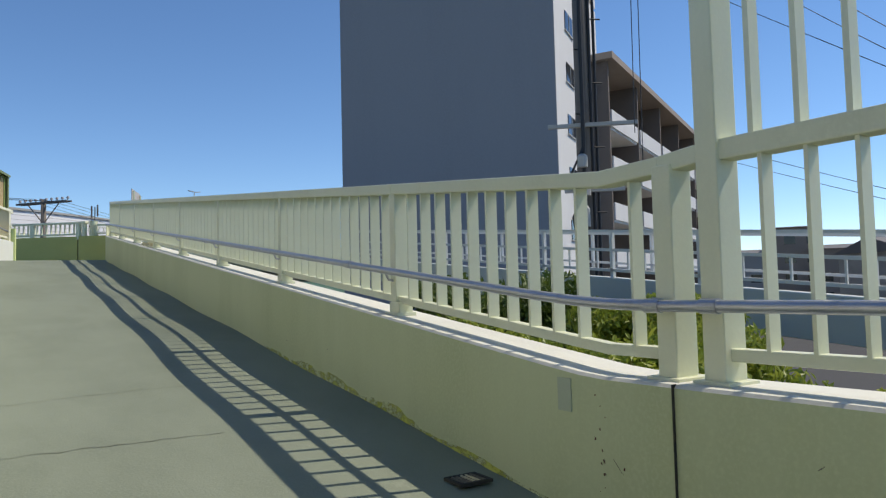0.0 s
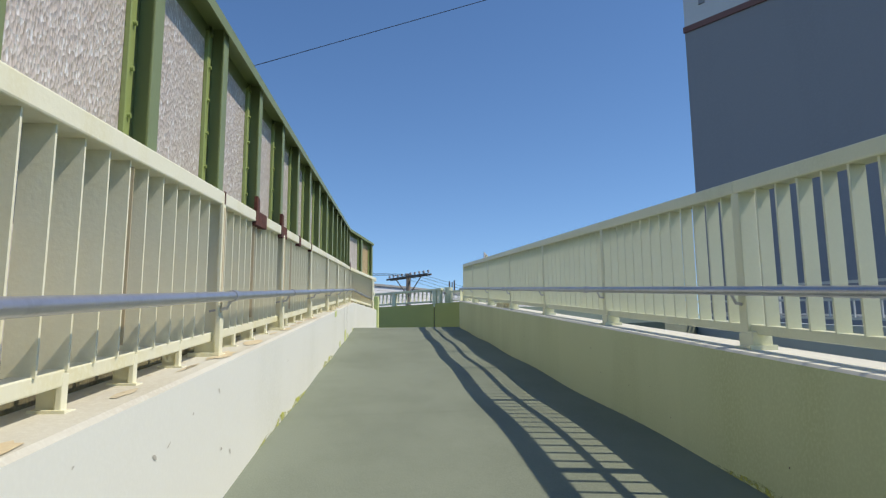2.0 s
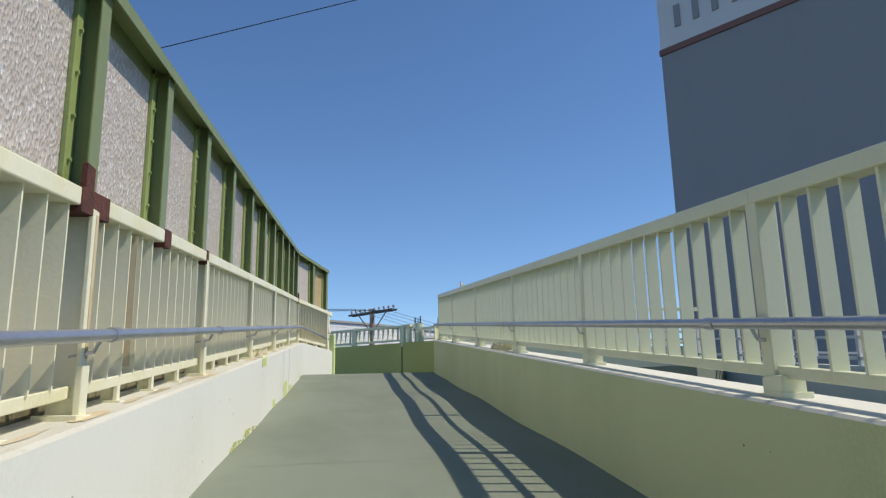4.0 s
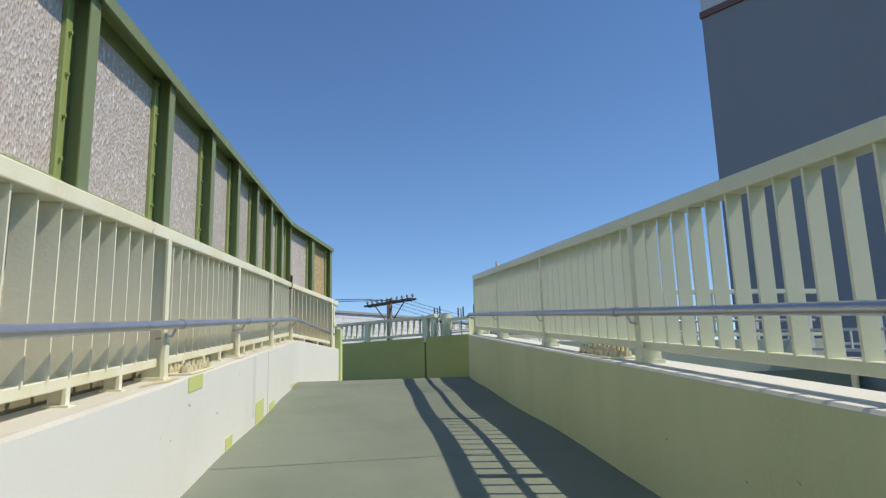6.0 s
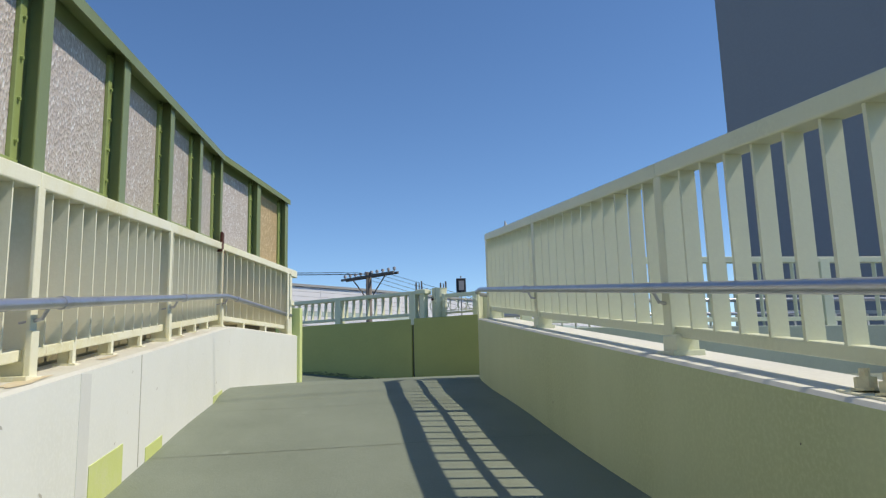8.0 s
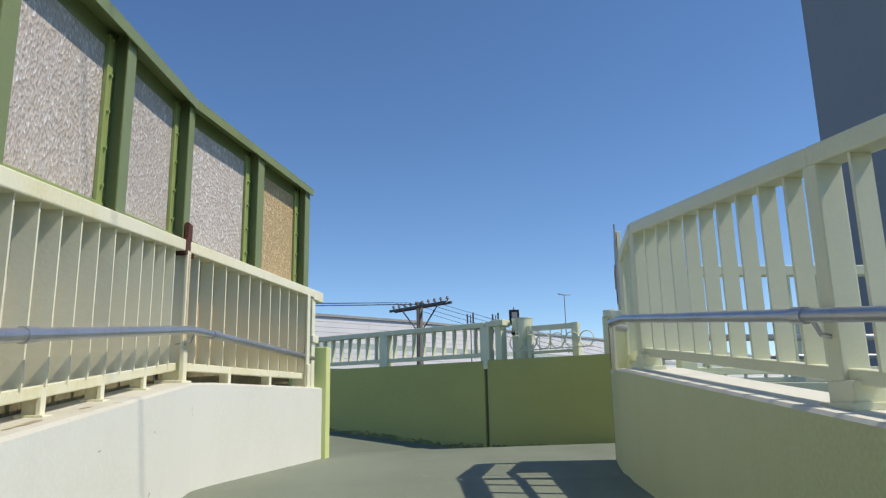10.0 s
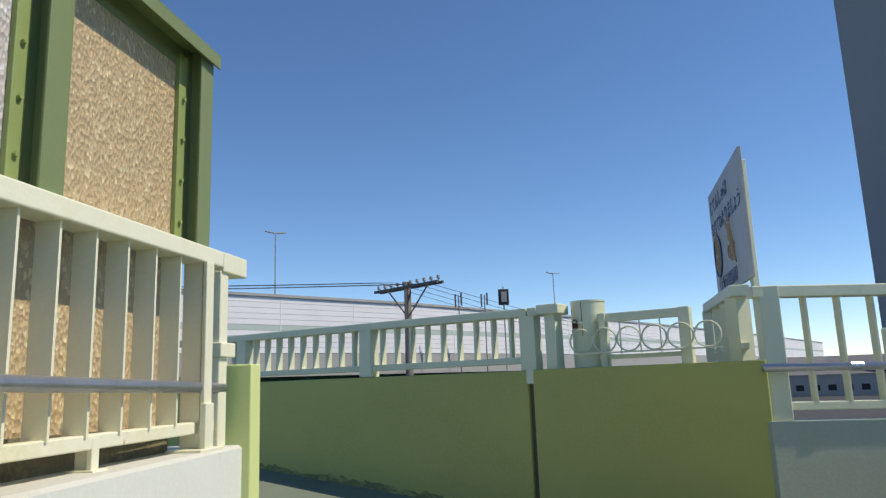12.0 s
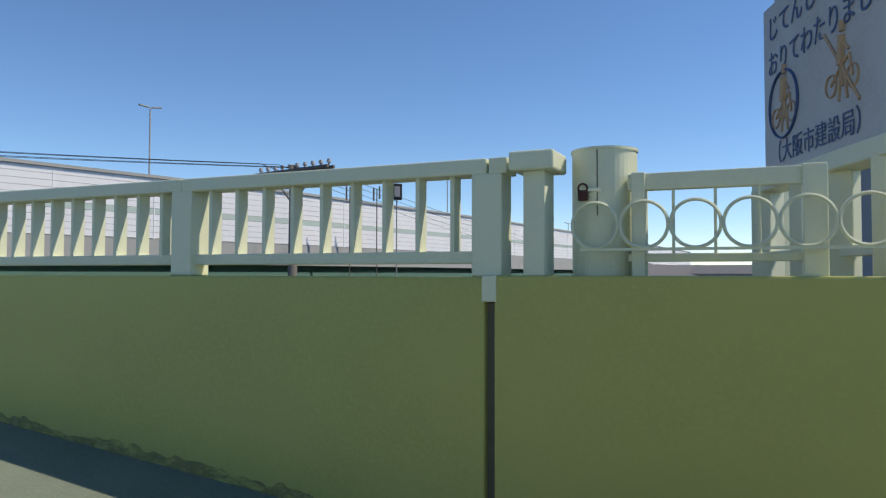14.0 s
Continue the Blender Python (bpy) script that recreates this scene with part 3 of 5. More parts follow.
TOPW = 2.795
bm = bmesh.new()
bar(bm, dpt(0.017, 0, zd), dpt(14, 0, zd), (WN.x, WN.y), 0.0, 0.16, -0.3, TOPW - zd, 0.008)
tagged(part("wall_deck_far", bm, M_deckwall), "lime green painted steel deck wall in shade", "wall", kind="structure")
bm = bmesh.new()
bar(bm, dpt(-0.017, 0, zd), dpt(-1.43, 0, zd), (WN.x, WN.y), 0.0, 0.16, -0.3, TOPW - zd + 0.005, 0.008)
tagged(part("wall_deck_near", bm, M_deckwall), "lime green painted steel deck wall panel in shade", "wall", kind="structure")
bm = bmesh.new()
bar(bm, dpt(-0.017, 0.03, zd), dpt(0.017, 0.03, zd), (WN.x, WN.y), 0.0, 0.1, -0.2, TOPW - zd - 0.09)
tagged(part("joint_filler", bm, M_joint), "dark rubber expansion joint between the wall panels", "joint", kind="structure")
bm = bmesh.new()
bar(bm, dpt(-0.026, -0.004, TOPW), dpt(0.026, -0.004, TOPW), (WN.x, WN.y), 0.0, 0.17, -0.085, 0.004, 0.003)
tagged(part("joint_cap", bm, M_rail), "cream painted cap on the expansion joint", "joint", kind="structure")
rail_d = thing("railing", "pale cream-green steel railing on the lime deck wall", "railing")
ang = math.degrees(math.atan2(WD.y, WD.x))
bm = bmesh.new()
box(bm, -0.008, -0.03, 0, 0.008, 0.03, 0.275)
ME_dpick = mesh_of("picket", bm, M_rail)
bm = bmesh.new()
box(bm, -0.056, -0.055, 0, 0.056, 0.055, 0.36, 0.006)
ME_dpost = mesh_of("post", bm, M_rail)
SP = 1.385
for k in range(9):
    a = 0.02 + SP * k
    straight_railing(rail_d, dpt(a, 0.08, TOPW), dpt(a + SP, 0.08, TOPW), (WN.x, WN.y), 0.090, 0.412, 0.28, ME_dpick, SP / 10, SP / 10, 9, ang, top_w=0.055, top_h=0.055)
    again("post", ME_dpost, rail_d, Matrix.Translation(dpt(a, 0.08, TOPW)) @ pose(0, 0, 0, 0, 0, ang))
bm = bmesh.new()
bar(bm, dpt(0.011, 0.08, TOPW), dpt(-0.055, 0.08, TOPW), (WN.x, WN.y), -0.055, 0.055, 0.357, 0.412, 0.004)
part("rail_end", bm, M_rail, rail_d)
# capped post, drum, ring panel, all on the deck wall
cap = thing("capped_post", "cream painted steel post with an overhanging cap rail", "post")
bm = bmesh.new()
box(bm, -0.038, -0.06, 0, 0.038, 0.06, 0.36, 0.006)
part("post", bm, M_rail, cap).matrix_local = Matrix.Translation(dpt(-0.152, 0.08, TOPW)) @ pose(0, 0, 0, 0, 0, ang)
bm = bmesh.new()
box(bm, -0.078, -0.08, 0, 0.078, 0.10, 0.066, 0.008)
part("cap_rail", bm, M_rail, cap).matrix_local = Matrix.Translation(dpt(-0.150, 0.09, 3.152)) @ pose(0, 0, 0, 0, 0, ang)
cyl = thing("round_pillar", "cream painted steel drum pillar with a padlocked hatch", "pillar")
CY = dpt(-0.355, 0.19)
bm = bmesh.new()
tube(bm, [CY + Vector((0, 0, 2.70)), CY + Vector((0, 0, 3.222))], 0.110, 40)
part("drum", bm, M_rail, cyl)
bm = bmesh.new()
tube(bm, [CY + Vector((0, 0, 3.222)), CY + Vector((0, 0, 3.231))], 0.114, 40)
part("lid", bm, M_rail, cyl)
dv = (-WN + WD * 0.02).normalized()
c = CY + dv * 0.113 + WD * 0.012 + Vector((0, 0, 3.085))
bm = bmesh.new()
box(bm, -0.016, -0.012, -0.036, 0.016, 0.006, 0.0, 0.004)
ring(bm, (0, -0.004, 0.006), (1, 0, 0), (0, 0, 1), 0.015, 0.0035, 16, 6)
part("padlock", bm, M_rust, cyl, "rusty padlock").matrix_local = Matrix.Translation(c + WD * 0.035) @ pose(0, 0, 0, 0, 0, ang + 180)
bm = bmesh.new()
box(bm, -0.03, -0.004, -0.006, 0.03, 0.004, 0.006, 0.002)
part("hasp", bm, M_rail_rust, cyl).matrix_local = Matrix.Translation(c + WD * 0.005) @ pose(0, 0, 0, 0, 0, ang + 180)
bm = bmesh.new()
box(bm, -0.0015, -0.002, -0.08, 0.0015, 0.002, 0.14)
part("hatch_seam", bm, M_dark, cyl).matrix_local = Matrix.Translation(CY + dv * 0.1095 + Vector((0, 0, 3.08))) @ pose(0, 0, 0, 0, 0, ang)
ringp = thing("ring_railing", "cream painted railing panel with a row of welded rings", "railing")
for i in range(6):
    bm = bmesh.new()
    ring(bm, dpt(-0.350 - 0.156 * i, 0.05, 2.964), WD, (0, 0, 1), 0.0745, 0.0055, 40, 8)
    part("ring", bm, M_rail, ringp)
for z0, z1, nm in ((3.078, 3.133, "top_rail"), (2.845, 2.872, "bottom_rail")):
    bm = bmesh.new()
    bar(bm, dpt(-0.45, 0.11), dpt(-1.03, 0.11), (WN.x, WN.y), -0.02, 0.02, z0, z1, 0.004)
    part(nm, bm, M_rail, ringp)
bm = bmesh.new()
bar(bm, dpt(-0.30, 0.05), dpt(-1.2, 0.05), (WN.x, WN.y), -0.006, 0.006, 2.880, 2.889)
part("ring_bar", bm, M_rail, ringp)
for i in range(3):
    bm = bmesh.new()
    tube(bm, [dpt(-0.592 - 0.126 * i, 0.10, 2.86), dpt(-0.592 - 0.126 * i, 0.10, 3.10)], 0.005, 8)
    part("rod", bm, M_rail, ringp)
for t, w in ((-0.485, 0.022), (-0.995, 0.034)):
    bm = bmesh.new()
    box(bm, -w, -0.035, 0, w, 0.035, 0.345, 0.005)
    part("post", bm, M_rail, ringp).matrix_local = Matrix.Translation(dpt(t, 0.11, TOPW - 0.004)) @ pose(0, 0, 0, 0, 0, ang)

# notice board
SG0, SG1 = Vector((3.68, 22.87, 0)), Vector((3.27, 21.57, 0))
su = (SG1 - SG0).normalized()
sn = Vector((su.y, -su.x, 0))
if sn.dot(Vector((-1, -0.4, 0))) < 0:
    sn = -sn
board = thing("notice_board", "weathered white notice board with blue lettering above the railing", "sign")
bm = bmesh.new()
bar(bm, SG0, SG1, (sn.x, sn.y), -0.02, 0.0, 3.31, 4.15, 0.003)
part("panel", bm, M_sign, board)
for s in (0.12, 1.2):
    bm = bmesh.new()
    c = SG0 + su * s - sn * 0.045
    box(bm, c.x - 0.02, c.y - 0.02, 2.6, c.x + 0.02, c.y + 0.02, 4.1, 0.003)
    part("upright", bm, M_rail, board)
rail_b = thing("railing", "cream painted railing carrying the notice board", "railing")
a, c = SG0 + su * 0.25 + sn * 0.10, SG1 + su * 0.10 + sn * 0.10
bm = bmesh.new()
bar(bm, a, c, (sn.x, sn.y), -0.06, 0.06, 3.185, 3.255, 0.006)
part("top_rail", bm, M_rail, rail_b)
bm = bmesh.new()
bar(bm, a, c, (sn.x, sn.y), -0.025, 0.025, 2.87, 2.91, 0.004)
part("bottom_rail", bm, M_rail, rail_b)
for t in (0.03, 0.35, 0.62, 0.9):
    bm = bmesh.new()
    w = 0.055 if t in (0.03, 0.9) else 0.03
    box(bm, -w, -0.05, 0, w, 0.05, 0.60, 0.005)
    part("post", bm, M_rail, rail_b).matrix_local = Matrix.Translation(a.lerp(c, t) + Vector((0, 0, 2.60))) @ pose(0, 0, 0, 0, 0, 17)
SW = (SG1 - SG0).length
turn_m = Matrix((( su.x, 0, sn.x, 0), (su.y, 0, sn.y, 0), (0, 1, 0, 0), (0, 0, 0, 1)))


def lettering(text, s, z, size, material, squeeze=1.0):
    cu = bpy.data.curves.new("lettering", "FONT")
    cu.body = text
    cu.size = size
    cu.extrude = 0.001
    cu.align_x = "LEFT"
    cu.materials.append(material)
    ob = new("lettering", cu)
    ob.parent = board
    ob.matrix_local = Matrix.Translation(SG0 + su * s + sn * 0.004 + Vector((0, 0, z))) @ turn_m @ Matrix.Diagonal((squeeze, 1, 1, 1))
    return ob


lettering("じてんしゃは", 0.06, 3.975, 0.135, M_ink)
lettering("おりてわたりましょう", 0.06, 3.80, 0.135, M_ink, 0.92)
lettering("（大阪市建設局）", 0.10, 3.355, 0.115, M_ink)
bm = bmesh.new()
ring(bm, SG0 + su * 0.24 + sn * 0.003 + Vector((0, 0, 3.62)), su, (0, 0, 1), 0.160, 0.006, 44, 6)
part("round_mark", bm, M_ink, board)


def bike(s, z, slash):
    bm = bmesh.new()
    o = SG0 + su * s + sn * 0.002 + Vector((0, 0, z))
    P = lambda a, b: o + su * a * 1.15 + Vector((0, 0, b * 1.4))
    for a in (-0.075, 0.075):
        ring(bm, P(a, -0.045), su, (0, 0, 1), 0.045, 0.004, 24, 6)
    for a, c in (((-0.075, -0.045), (0.0, 0.0)), ((0.0, 0.0), (0.06, 0.02)), ((0.06, 0.02), (0.075, -0.045)), ((0.0, 0.0), (0.01, -0.06)), ((0.01, 0.07), (0.055, 0.035)), ((-0.02, -0.10), (0.0, 0.01)), ((0.04, -0.10), (0.01, 0.01))):
        tube(bm, [P(*a), P(*c)], 0.007, 6)
    tube(bm, [P(0.0, 0.0), P(0.012, 0.085)], 0.02, 8)
    tube(bm, [P(0.014, 0.095), P(0.016, 0.125)], 0.016, 8)
    if slash:
        tube(bm, [P(-0.12, 0.12), P(0.12, -0.12)], 0.008, 6)
    part("pictogram", bm, M_orange, board, "faded orange bicycle pictogram")


bike(0.24, 3.63, False)
bike(0.80, 3.64, True)

# stair railing beyond the deck wall, going off to the side
bm = bmesh.new()
box(bm, -0.03, -0.006, 0, 0.03, 0.006, 0.60)
ME_spick = mesh_of("picket", bm, M_rail)
rail_e = thing("railing", "cream painted railing along the stair beyond the deck wall", "railing")
q0, q1 = Vector((3.07, 21.26, 2.47)), Vector((7.9, 20.9, 2.40))
straight_railing(rail_e, q0, q1, (0.1, 0.995), 0.10, 0.74, 0.67, ME_spick, 0.30, 0.19, 20, 85, top_w=0.045)
bm = bmesh.new()
bar(bm, q0, q1, (0.1, 0.995), -0.10, 0.12, -0.9, 0.0, 0.006)
tagged(part("wall_stair", bm, M_stairwall), "painted kerb wall of the stair, toned down for shade", "wall", kind="structure")
bm = bmesh.new()
box(bm, -0.055, -0.05, 0, 0.055, 0.05, 0.74, 0.006)
ME_spost = mesh_of("post", bm, M_rail)
for s in (0.02, 0.36, 0.7):
    again("post", ME_spost, rail_e, Matrix.Translation(q0.lerp(q1, s)) @ pose(0, 0, 0, 0, 0, -13))
d = (q1 - q0).normalized()
handrail("galvanised pipe handrail on the stair railing", [q0 + Vector((-0.03, -0.12, 0.285)), q0 + d * 1.5 + Vector((-0.03, -0.12, 0.285)), q1 + Vector((-0.03, -0.12, 0.285))], [(q0 + d * 0.5 + Vector((-0.03, -0.12, 0.285)), d)], [], 1)
# railing on the near side of the stair, starting behind the end of the ramp parapet
rail_n = thing("railing", "cream painted railing along the near side of the stair", "railing")
n0, n1 = Vector((2.84, 19.08, 2.47)), Vector((7.7, 18.80, 2.40))
straight_railing(rail_n, n0, n1, (0.06, 0.998), 0.10, 0.76, 0.67, ME_spick, 0.20, 0.19, 24, 87, top_w=0.045)
for s in (0.012, 0.36, 0.7):
    again("post", ME_spost, rail_n, Matrix.Translation(n0.lerp(n1, s)) @ pose(0, 0, 0, 0, 0, -3))
bm = bmesh.new()
bar(bm, n0, n1, (0.06, 0.998), -0.12, 0.10, -0.9, 0.0, 0.006)
tagged(part("wall_stair_near", bm, M_stairwall), "painted kerb wall on the near side of the stair, toned down for shade", "wall", kind="structure")
d = (n1 - n0).normalized()
handrail("galvanised pipe handrail on the near stair railing", [n0 + Vector((0.0, 0.12, 0.30)), n0 + d * 1.5 + Vector((0, 0.12, 0.30)), n1 + Vector((0, 0.12, 0.30))], [(n0 + d * 0.6 + Vector((0, 0.12, 0.30)), d)], [], 1)
# end pier of the right parapet
rp = thing("end_pier", "cream painted steel pier ending the parapet, rusting at one edge", "pier")
bm = bmesh.new()
bar(bm, (2.475, 19.315, zd), (2.70, 19.26, zd), (0.24, 0.97), 0.0, 0.17, -0.05, 0.925, 0.006)
part("pier_body", bm, M_rail, rp)
bm = bmesh.new()
bar(bm, (2.449, 19.215, zd), (2.4745, 19.312, zd), (0.967, -0.255), -0.008, 0.002, 0.64, 0.922, 0.002)
part("rust_edge", bm, M_rust_edge, rp, "orange-brown rusted edge")
bm = bmesh.new()
bar(bm, (2.318, 18.72, Z_HEAD), (2.474, 19.31, Z_HEAD), (0.967, -0.255), -0.004, 0.010, CURB_R - 0.004, zd + 0.925 - Z_HEAD, 0.003)
part("cover_plate", bm, M_rail, rp)
bm = bmesh.new()
bar(bm, (2.460, 19.302, zd), (2.475, 19.298, zd), (0.24, 0.97), 0.002, 0.010, -0.03, 0.60)
part("joint_gap", bm, M_dark, rp)

# ---- beyond: ground, parallel ramp, towers, barrier ----
bm = bmesh.new()
g = 3000.0
vs = [bm.verts.new((x, y, GROUND)) for x, y in ((-g, -g), (g, -g), (g, g), (-g, g))]
bm.faces.new(vs)
tagged(part("ground", bm, M_asphalt), "dark asphalt ground below the ramp", "ground", kind="structure")
# supports under the ramp
for y in (1.0, 9.5, 18.0):
    bm = bmesh.new()
    tube(bm, [(1.0, y, GROUND), (1.0, y, fz(y) - 0.3)], 0.35, 20)
    tagged(part("ramp_pier", bm, M_grey), "round concrete pier under the ramp", "pier", group="ramp piers")


def pz(y):
    return 0.95 + 0.082 * (y - 4.0)


par = thing("parallel_ramp", "grey-green girder of a neighbouring ramp with white railing", "ramp")
bm = bmesh.new()
bar(bm, (7.3, -8, pz(-8)), (7.3, 22, pz(22)), (1, 0), 0, 0.25, -0.48, 0.0, 0.01)
part("girder", bm, M_girder, par)
bm = bmesh.new()
bar(bm, (7.3, -8, pz(-8)), (7.3, 22, pz(22)), (1, 0), 0.2, 2.6, -0.46, -0.32)
part("slab", bm, M_grey, par)
for off in (0.1, 2.5):
    for h, w in (((0.66, 0.03), (0.40, 0.018), (0.12, 0.025)) if off < 1 else ((0.66, 0.03), (0.12, 0.025))):
        bm = bmesh.new()
        bar(bm, (7.3 + off, -8, pz(-8)), (7.3 + off, 22, pz(22)), (1, 0), -w, w, h - 0.04, h)
        part("rail", bm, M_farrail, par)
    bm = bmesh.new()
    box(bm, -0.025, -0.025, 0, 0.025, 0.025, 0.64)
    me = mesh_of("post", bm, M_farrail)
    bm = bmesh.new()
    box(bm, -0.012, -0.012, 0.1, 0.012, 0.012, 0.40)
    mp = mesh_of("baluster", bm, M_farrail)
    for i in range(20):
        y = -7.5 + 1.45 * i
        again("post", me, par, Matrix.Translation((7.3 + off, y, pz(y))))
        if off < 1:
            for k in range(1, 5):
                again("baluster", mp, par, Matrix.Translation((7.3 + off, y + 0.29 * k, pz(y + 0.29 * k))))

# tower block
T0 = Vector((18.11, 40.62, 0))
TD = Vector((0.571, -0.821, 0)).normalized()
TE = Vector((0.821, 0.571, 0)).normalized()
TW, TOPT = 13.75, 27.0


def tpt(a, b, z):
    return T0 + TD * a + TE * b + Vector((0, 0, z))


tower = thing("tower_block", "blank grey-clad apartment tower with a white end and red cornice band", "building")
bm = bmesh.new()
bar(bm, tpt(0, 0.03, GROUND), tpt(TW - 0.02, 0.03, GROUND), (TE.x, TE.y), 0, 12, 0, 20.4 - GROUND)
part("body", bm, M_bldg_white, tower)
bm = bmesh.new()
bar(bm, tpt(0.0, 0, GROUND), tpt(TW, 0, GROUND), (TE.x, TE.y), -0.02, 0.03, 0, 20.3 - GROUND)
part("cladding", bm, M_bldg_dark, tower, "blank blue-grey cladding")
bm = bmesh.new()
bar(bm, tpt(-0.05, 0, 20.3), tpt(TW, 0, 20.3), (TE.x, TE.y), -0.12, 0.1, 0, 0.35)
part("cornice_band", bm, M_band, tower, "dull red cornice band")
bm = bmesh.new()
bar(bm, tpt(0, 0, 20.65), tpt(TW, 0, 20.65), (TE.x, TE.y), 0, 12, 0, 3.4)
part("upper_wall", bm, M_bldg_white, tower)
for i in range(12):
    bm = bmesh.new()
    bar(bm, tpt(1.0 + 1.1 * i, 0, 21.7), tpt(1.35 + 1.1 * i, 0, 21.7), (TE.x, TE.y), -0.08, 0.02, 0, 1.3)
    part("louvre", bm, M_bldg_dark, tower)
for i in range(8):
    for zz in (13.0 - 3.1 * i + 6.2,):
        if zz < GROUND + 1:
            continue
        bm = bmesh.new()
        a = tpt(TW, 2.6, zz)
        b2 = tpt(TW, 4.4, zz)
        bar(bm, a, b2, (TD.x, TD.y), -0.05, 0.03, 0, 1.15)
        w = part("window", bm, M_glass, tower)
        bm = bmesh.new()
        bar(bm, tpt(TW, 2.5, zz), tpt(TW, 4.5, zz), (TD.x, TD.y), 0.0, 0.06, -0.08, 0.0)
        bar(bm, tpt(TW, 3.47, zz), tpt(TW, 3.53, zz), (TD.x, TD.y), 0.02, 0.05, 0, 1.15)
        part("window_frame", bm, M_grey, tower)

# balcony block behind the tower
blk = thing("apartment_block", "brown-roofed apartment block with white balconies", "building")
ED = Vector((0.876, 0.482, 0)).normalized()
EN = Vector((ED.y, -ED.x, 0))
B0 = Vector((33.36, 34.67, 0))


def bpt(a, n, z):
    return B0 + ED * a + EN * n + Vector((0, 0, z))


bm = bmesh.new()
bar(bm, bpt(0, -12, GROUND), bpt(60, -12, GROUND), (EN.x, EN.y), 0, 11.2, 0, 15.85 - GROUND)
part("body", bm, M_brown_shade, blk)
bm = bmesh.new()
bar(bm, bpt(-0.5, 0, 15.85), bpt(60.5, 0, 15.85), (EN.x, EN.y), -12.5, 1.9, 0, 0.45)
part("roof_slab", bm, M_brown, blk)
for s_ in range(9):
    bm = bmesh.new()
    bar(bm, bpt(s_ * 7.5 + 0.0, 0, GROUND), bpt(s_ * 7.5 + 0.22, 0, GROUND), (EN.x, EN.y), -0.8, 1.42, 0, 15.86 - GROUND)
    part("party_wall", bm, M_brown_shade, blk)
for k in range(6):
    z = 11.5 - 3.1 * k
    for s in range(8):
        bm = bmesh.new()
        bar(bm, bpt(s * 7.5 + 0.3, 0, z), bpt(s * 7.5 + 7.0, 0, z), (EN.x, EN.y), 1.4, 1.52, 0.0, 1.15)
        bar(bm, bpt(s * 7.5 + 0.3, 0, z), bpt(s * 7.5 + 7.0, 0, z), (EN.x, EN.y), -0.8, 1.4, -0.15, 0.0)
        part("balcony", bm, M_bldg_white, blk)
        bm = bmesh.new()
        bar(bm, bpt(s * 7.5 + 1.0, 0, z), bpt(s * 7.5 + 5.6, 0, z), (EN.x, EN.y), -0.82, -0.76, 0.0, 2.05)
        part("window", bm, M_glass, blk)

# noise barrier of the expressway
bar_pts = [Vector((-120, -2, 0)), Vector((-69, 35.8, 0)), Vector((-21, 72.8, 0)), Vector((3.0, 91.3, 0)), Vector((33, 120, 0)), Vector((73, 162, 0)), Vector((150, 250, 0))]
viaduct = thing("noise_barrier", "white ribbed noise barrier along an elevated expressway", "barrier")
for p, q in zip(bar_pts, bar_pts[1:]):
    d = (q - p).normalized()
    n = Vector((d.y, -d.x, 0))
    for k in range(10):
        bm = bmesh.new()
        z = 5.7 + 0.5 * k
        bar(bm, p, q, (n.x, n.y), 0.0, 0.10, z, z + 0.47, 0.0)
        part("panel", bm, M_palegreen if k == 4 else M_white, viaduct)
    bm = bmesh.new()
    bar(bm, p, q, (n.x, n.y), -0.03, 0.0, 5.6, 10.8)
    part("backing", bm, M_grey, viaduct)
    bm = bmesh.new()
    bar(bm, p, q, (n.x, n.y), -0.15, 0.25, 10.7, 10.95)
    part("coping", bm, M_grey, viaduct)
    bm = bmesh.new()
    bar(bm, p, q, (n.x, n.y), -9, 0.2, 3.6, 5.6)
    part("girder", bm, M_grey, viaduct)
    # Dark sheet added in place of the shade beneath the expressway.
    bm = bmesh.new()
    bar(bm, p, q, (n.x, n.y), -2.2, -2.0, GROUND, 3.62)
    part("screen_wall", bm, M_fencegreen, viaduct, "dark green sheet standing in for the shade under the deck")
    L = (q - p).length
    i = 0
    while i * 8.0 < L:
        c = p + d * i * 8.0
        bm = bmesh.new()
        bar(bm, c, c + d * 0.10, (n.x, n.y), 0.08, 0.13, 5.6, 10.75)
        part("stanchion", bm, M_white, viaduct)
        i += 1
for p, q in zip(bar_pts, bar_pts[1:]):
    d = (q - p).normalized()
    n = Vector((d.y, -d.x, 0))
    bm = bmesh.new()
    bar(bm, p + n * 3, q + n * 3, (n.x, n.y), 0, 0.1, GROUND, 2.9)
    tagged(part("green_fence", bm, M_fencegreen), "dull green sheet fence below the expressway", "fence")


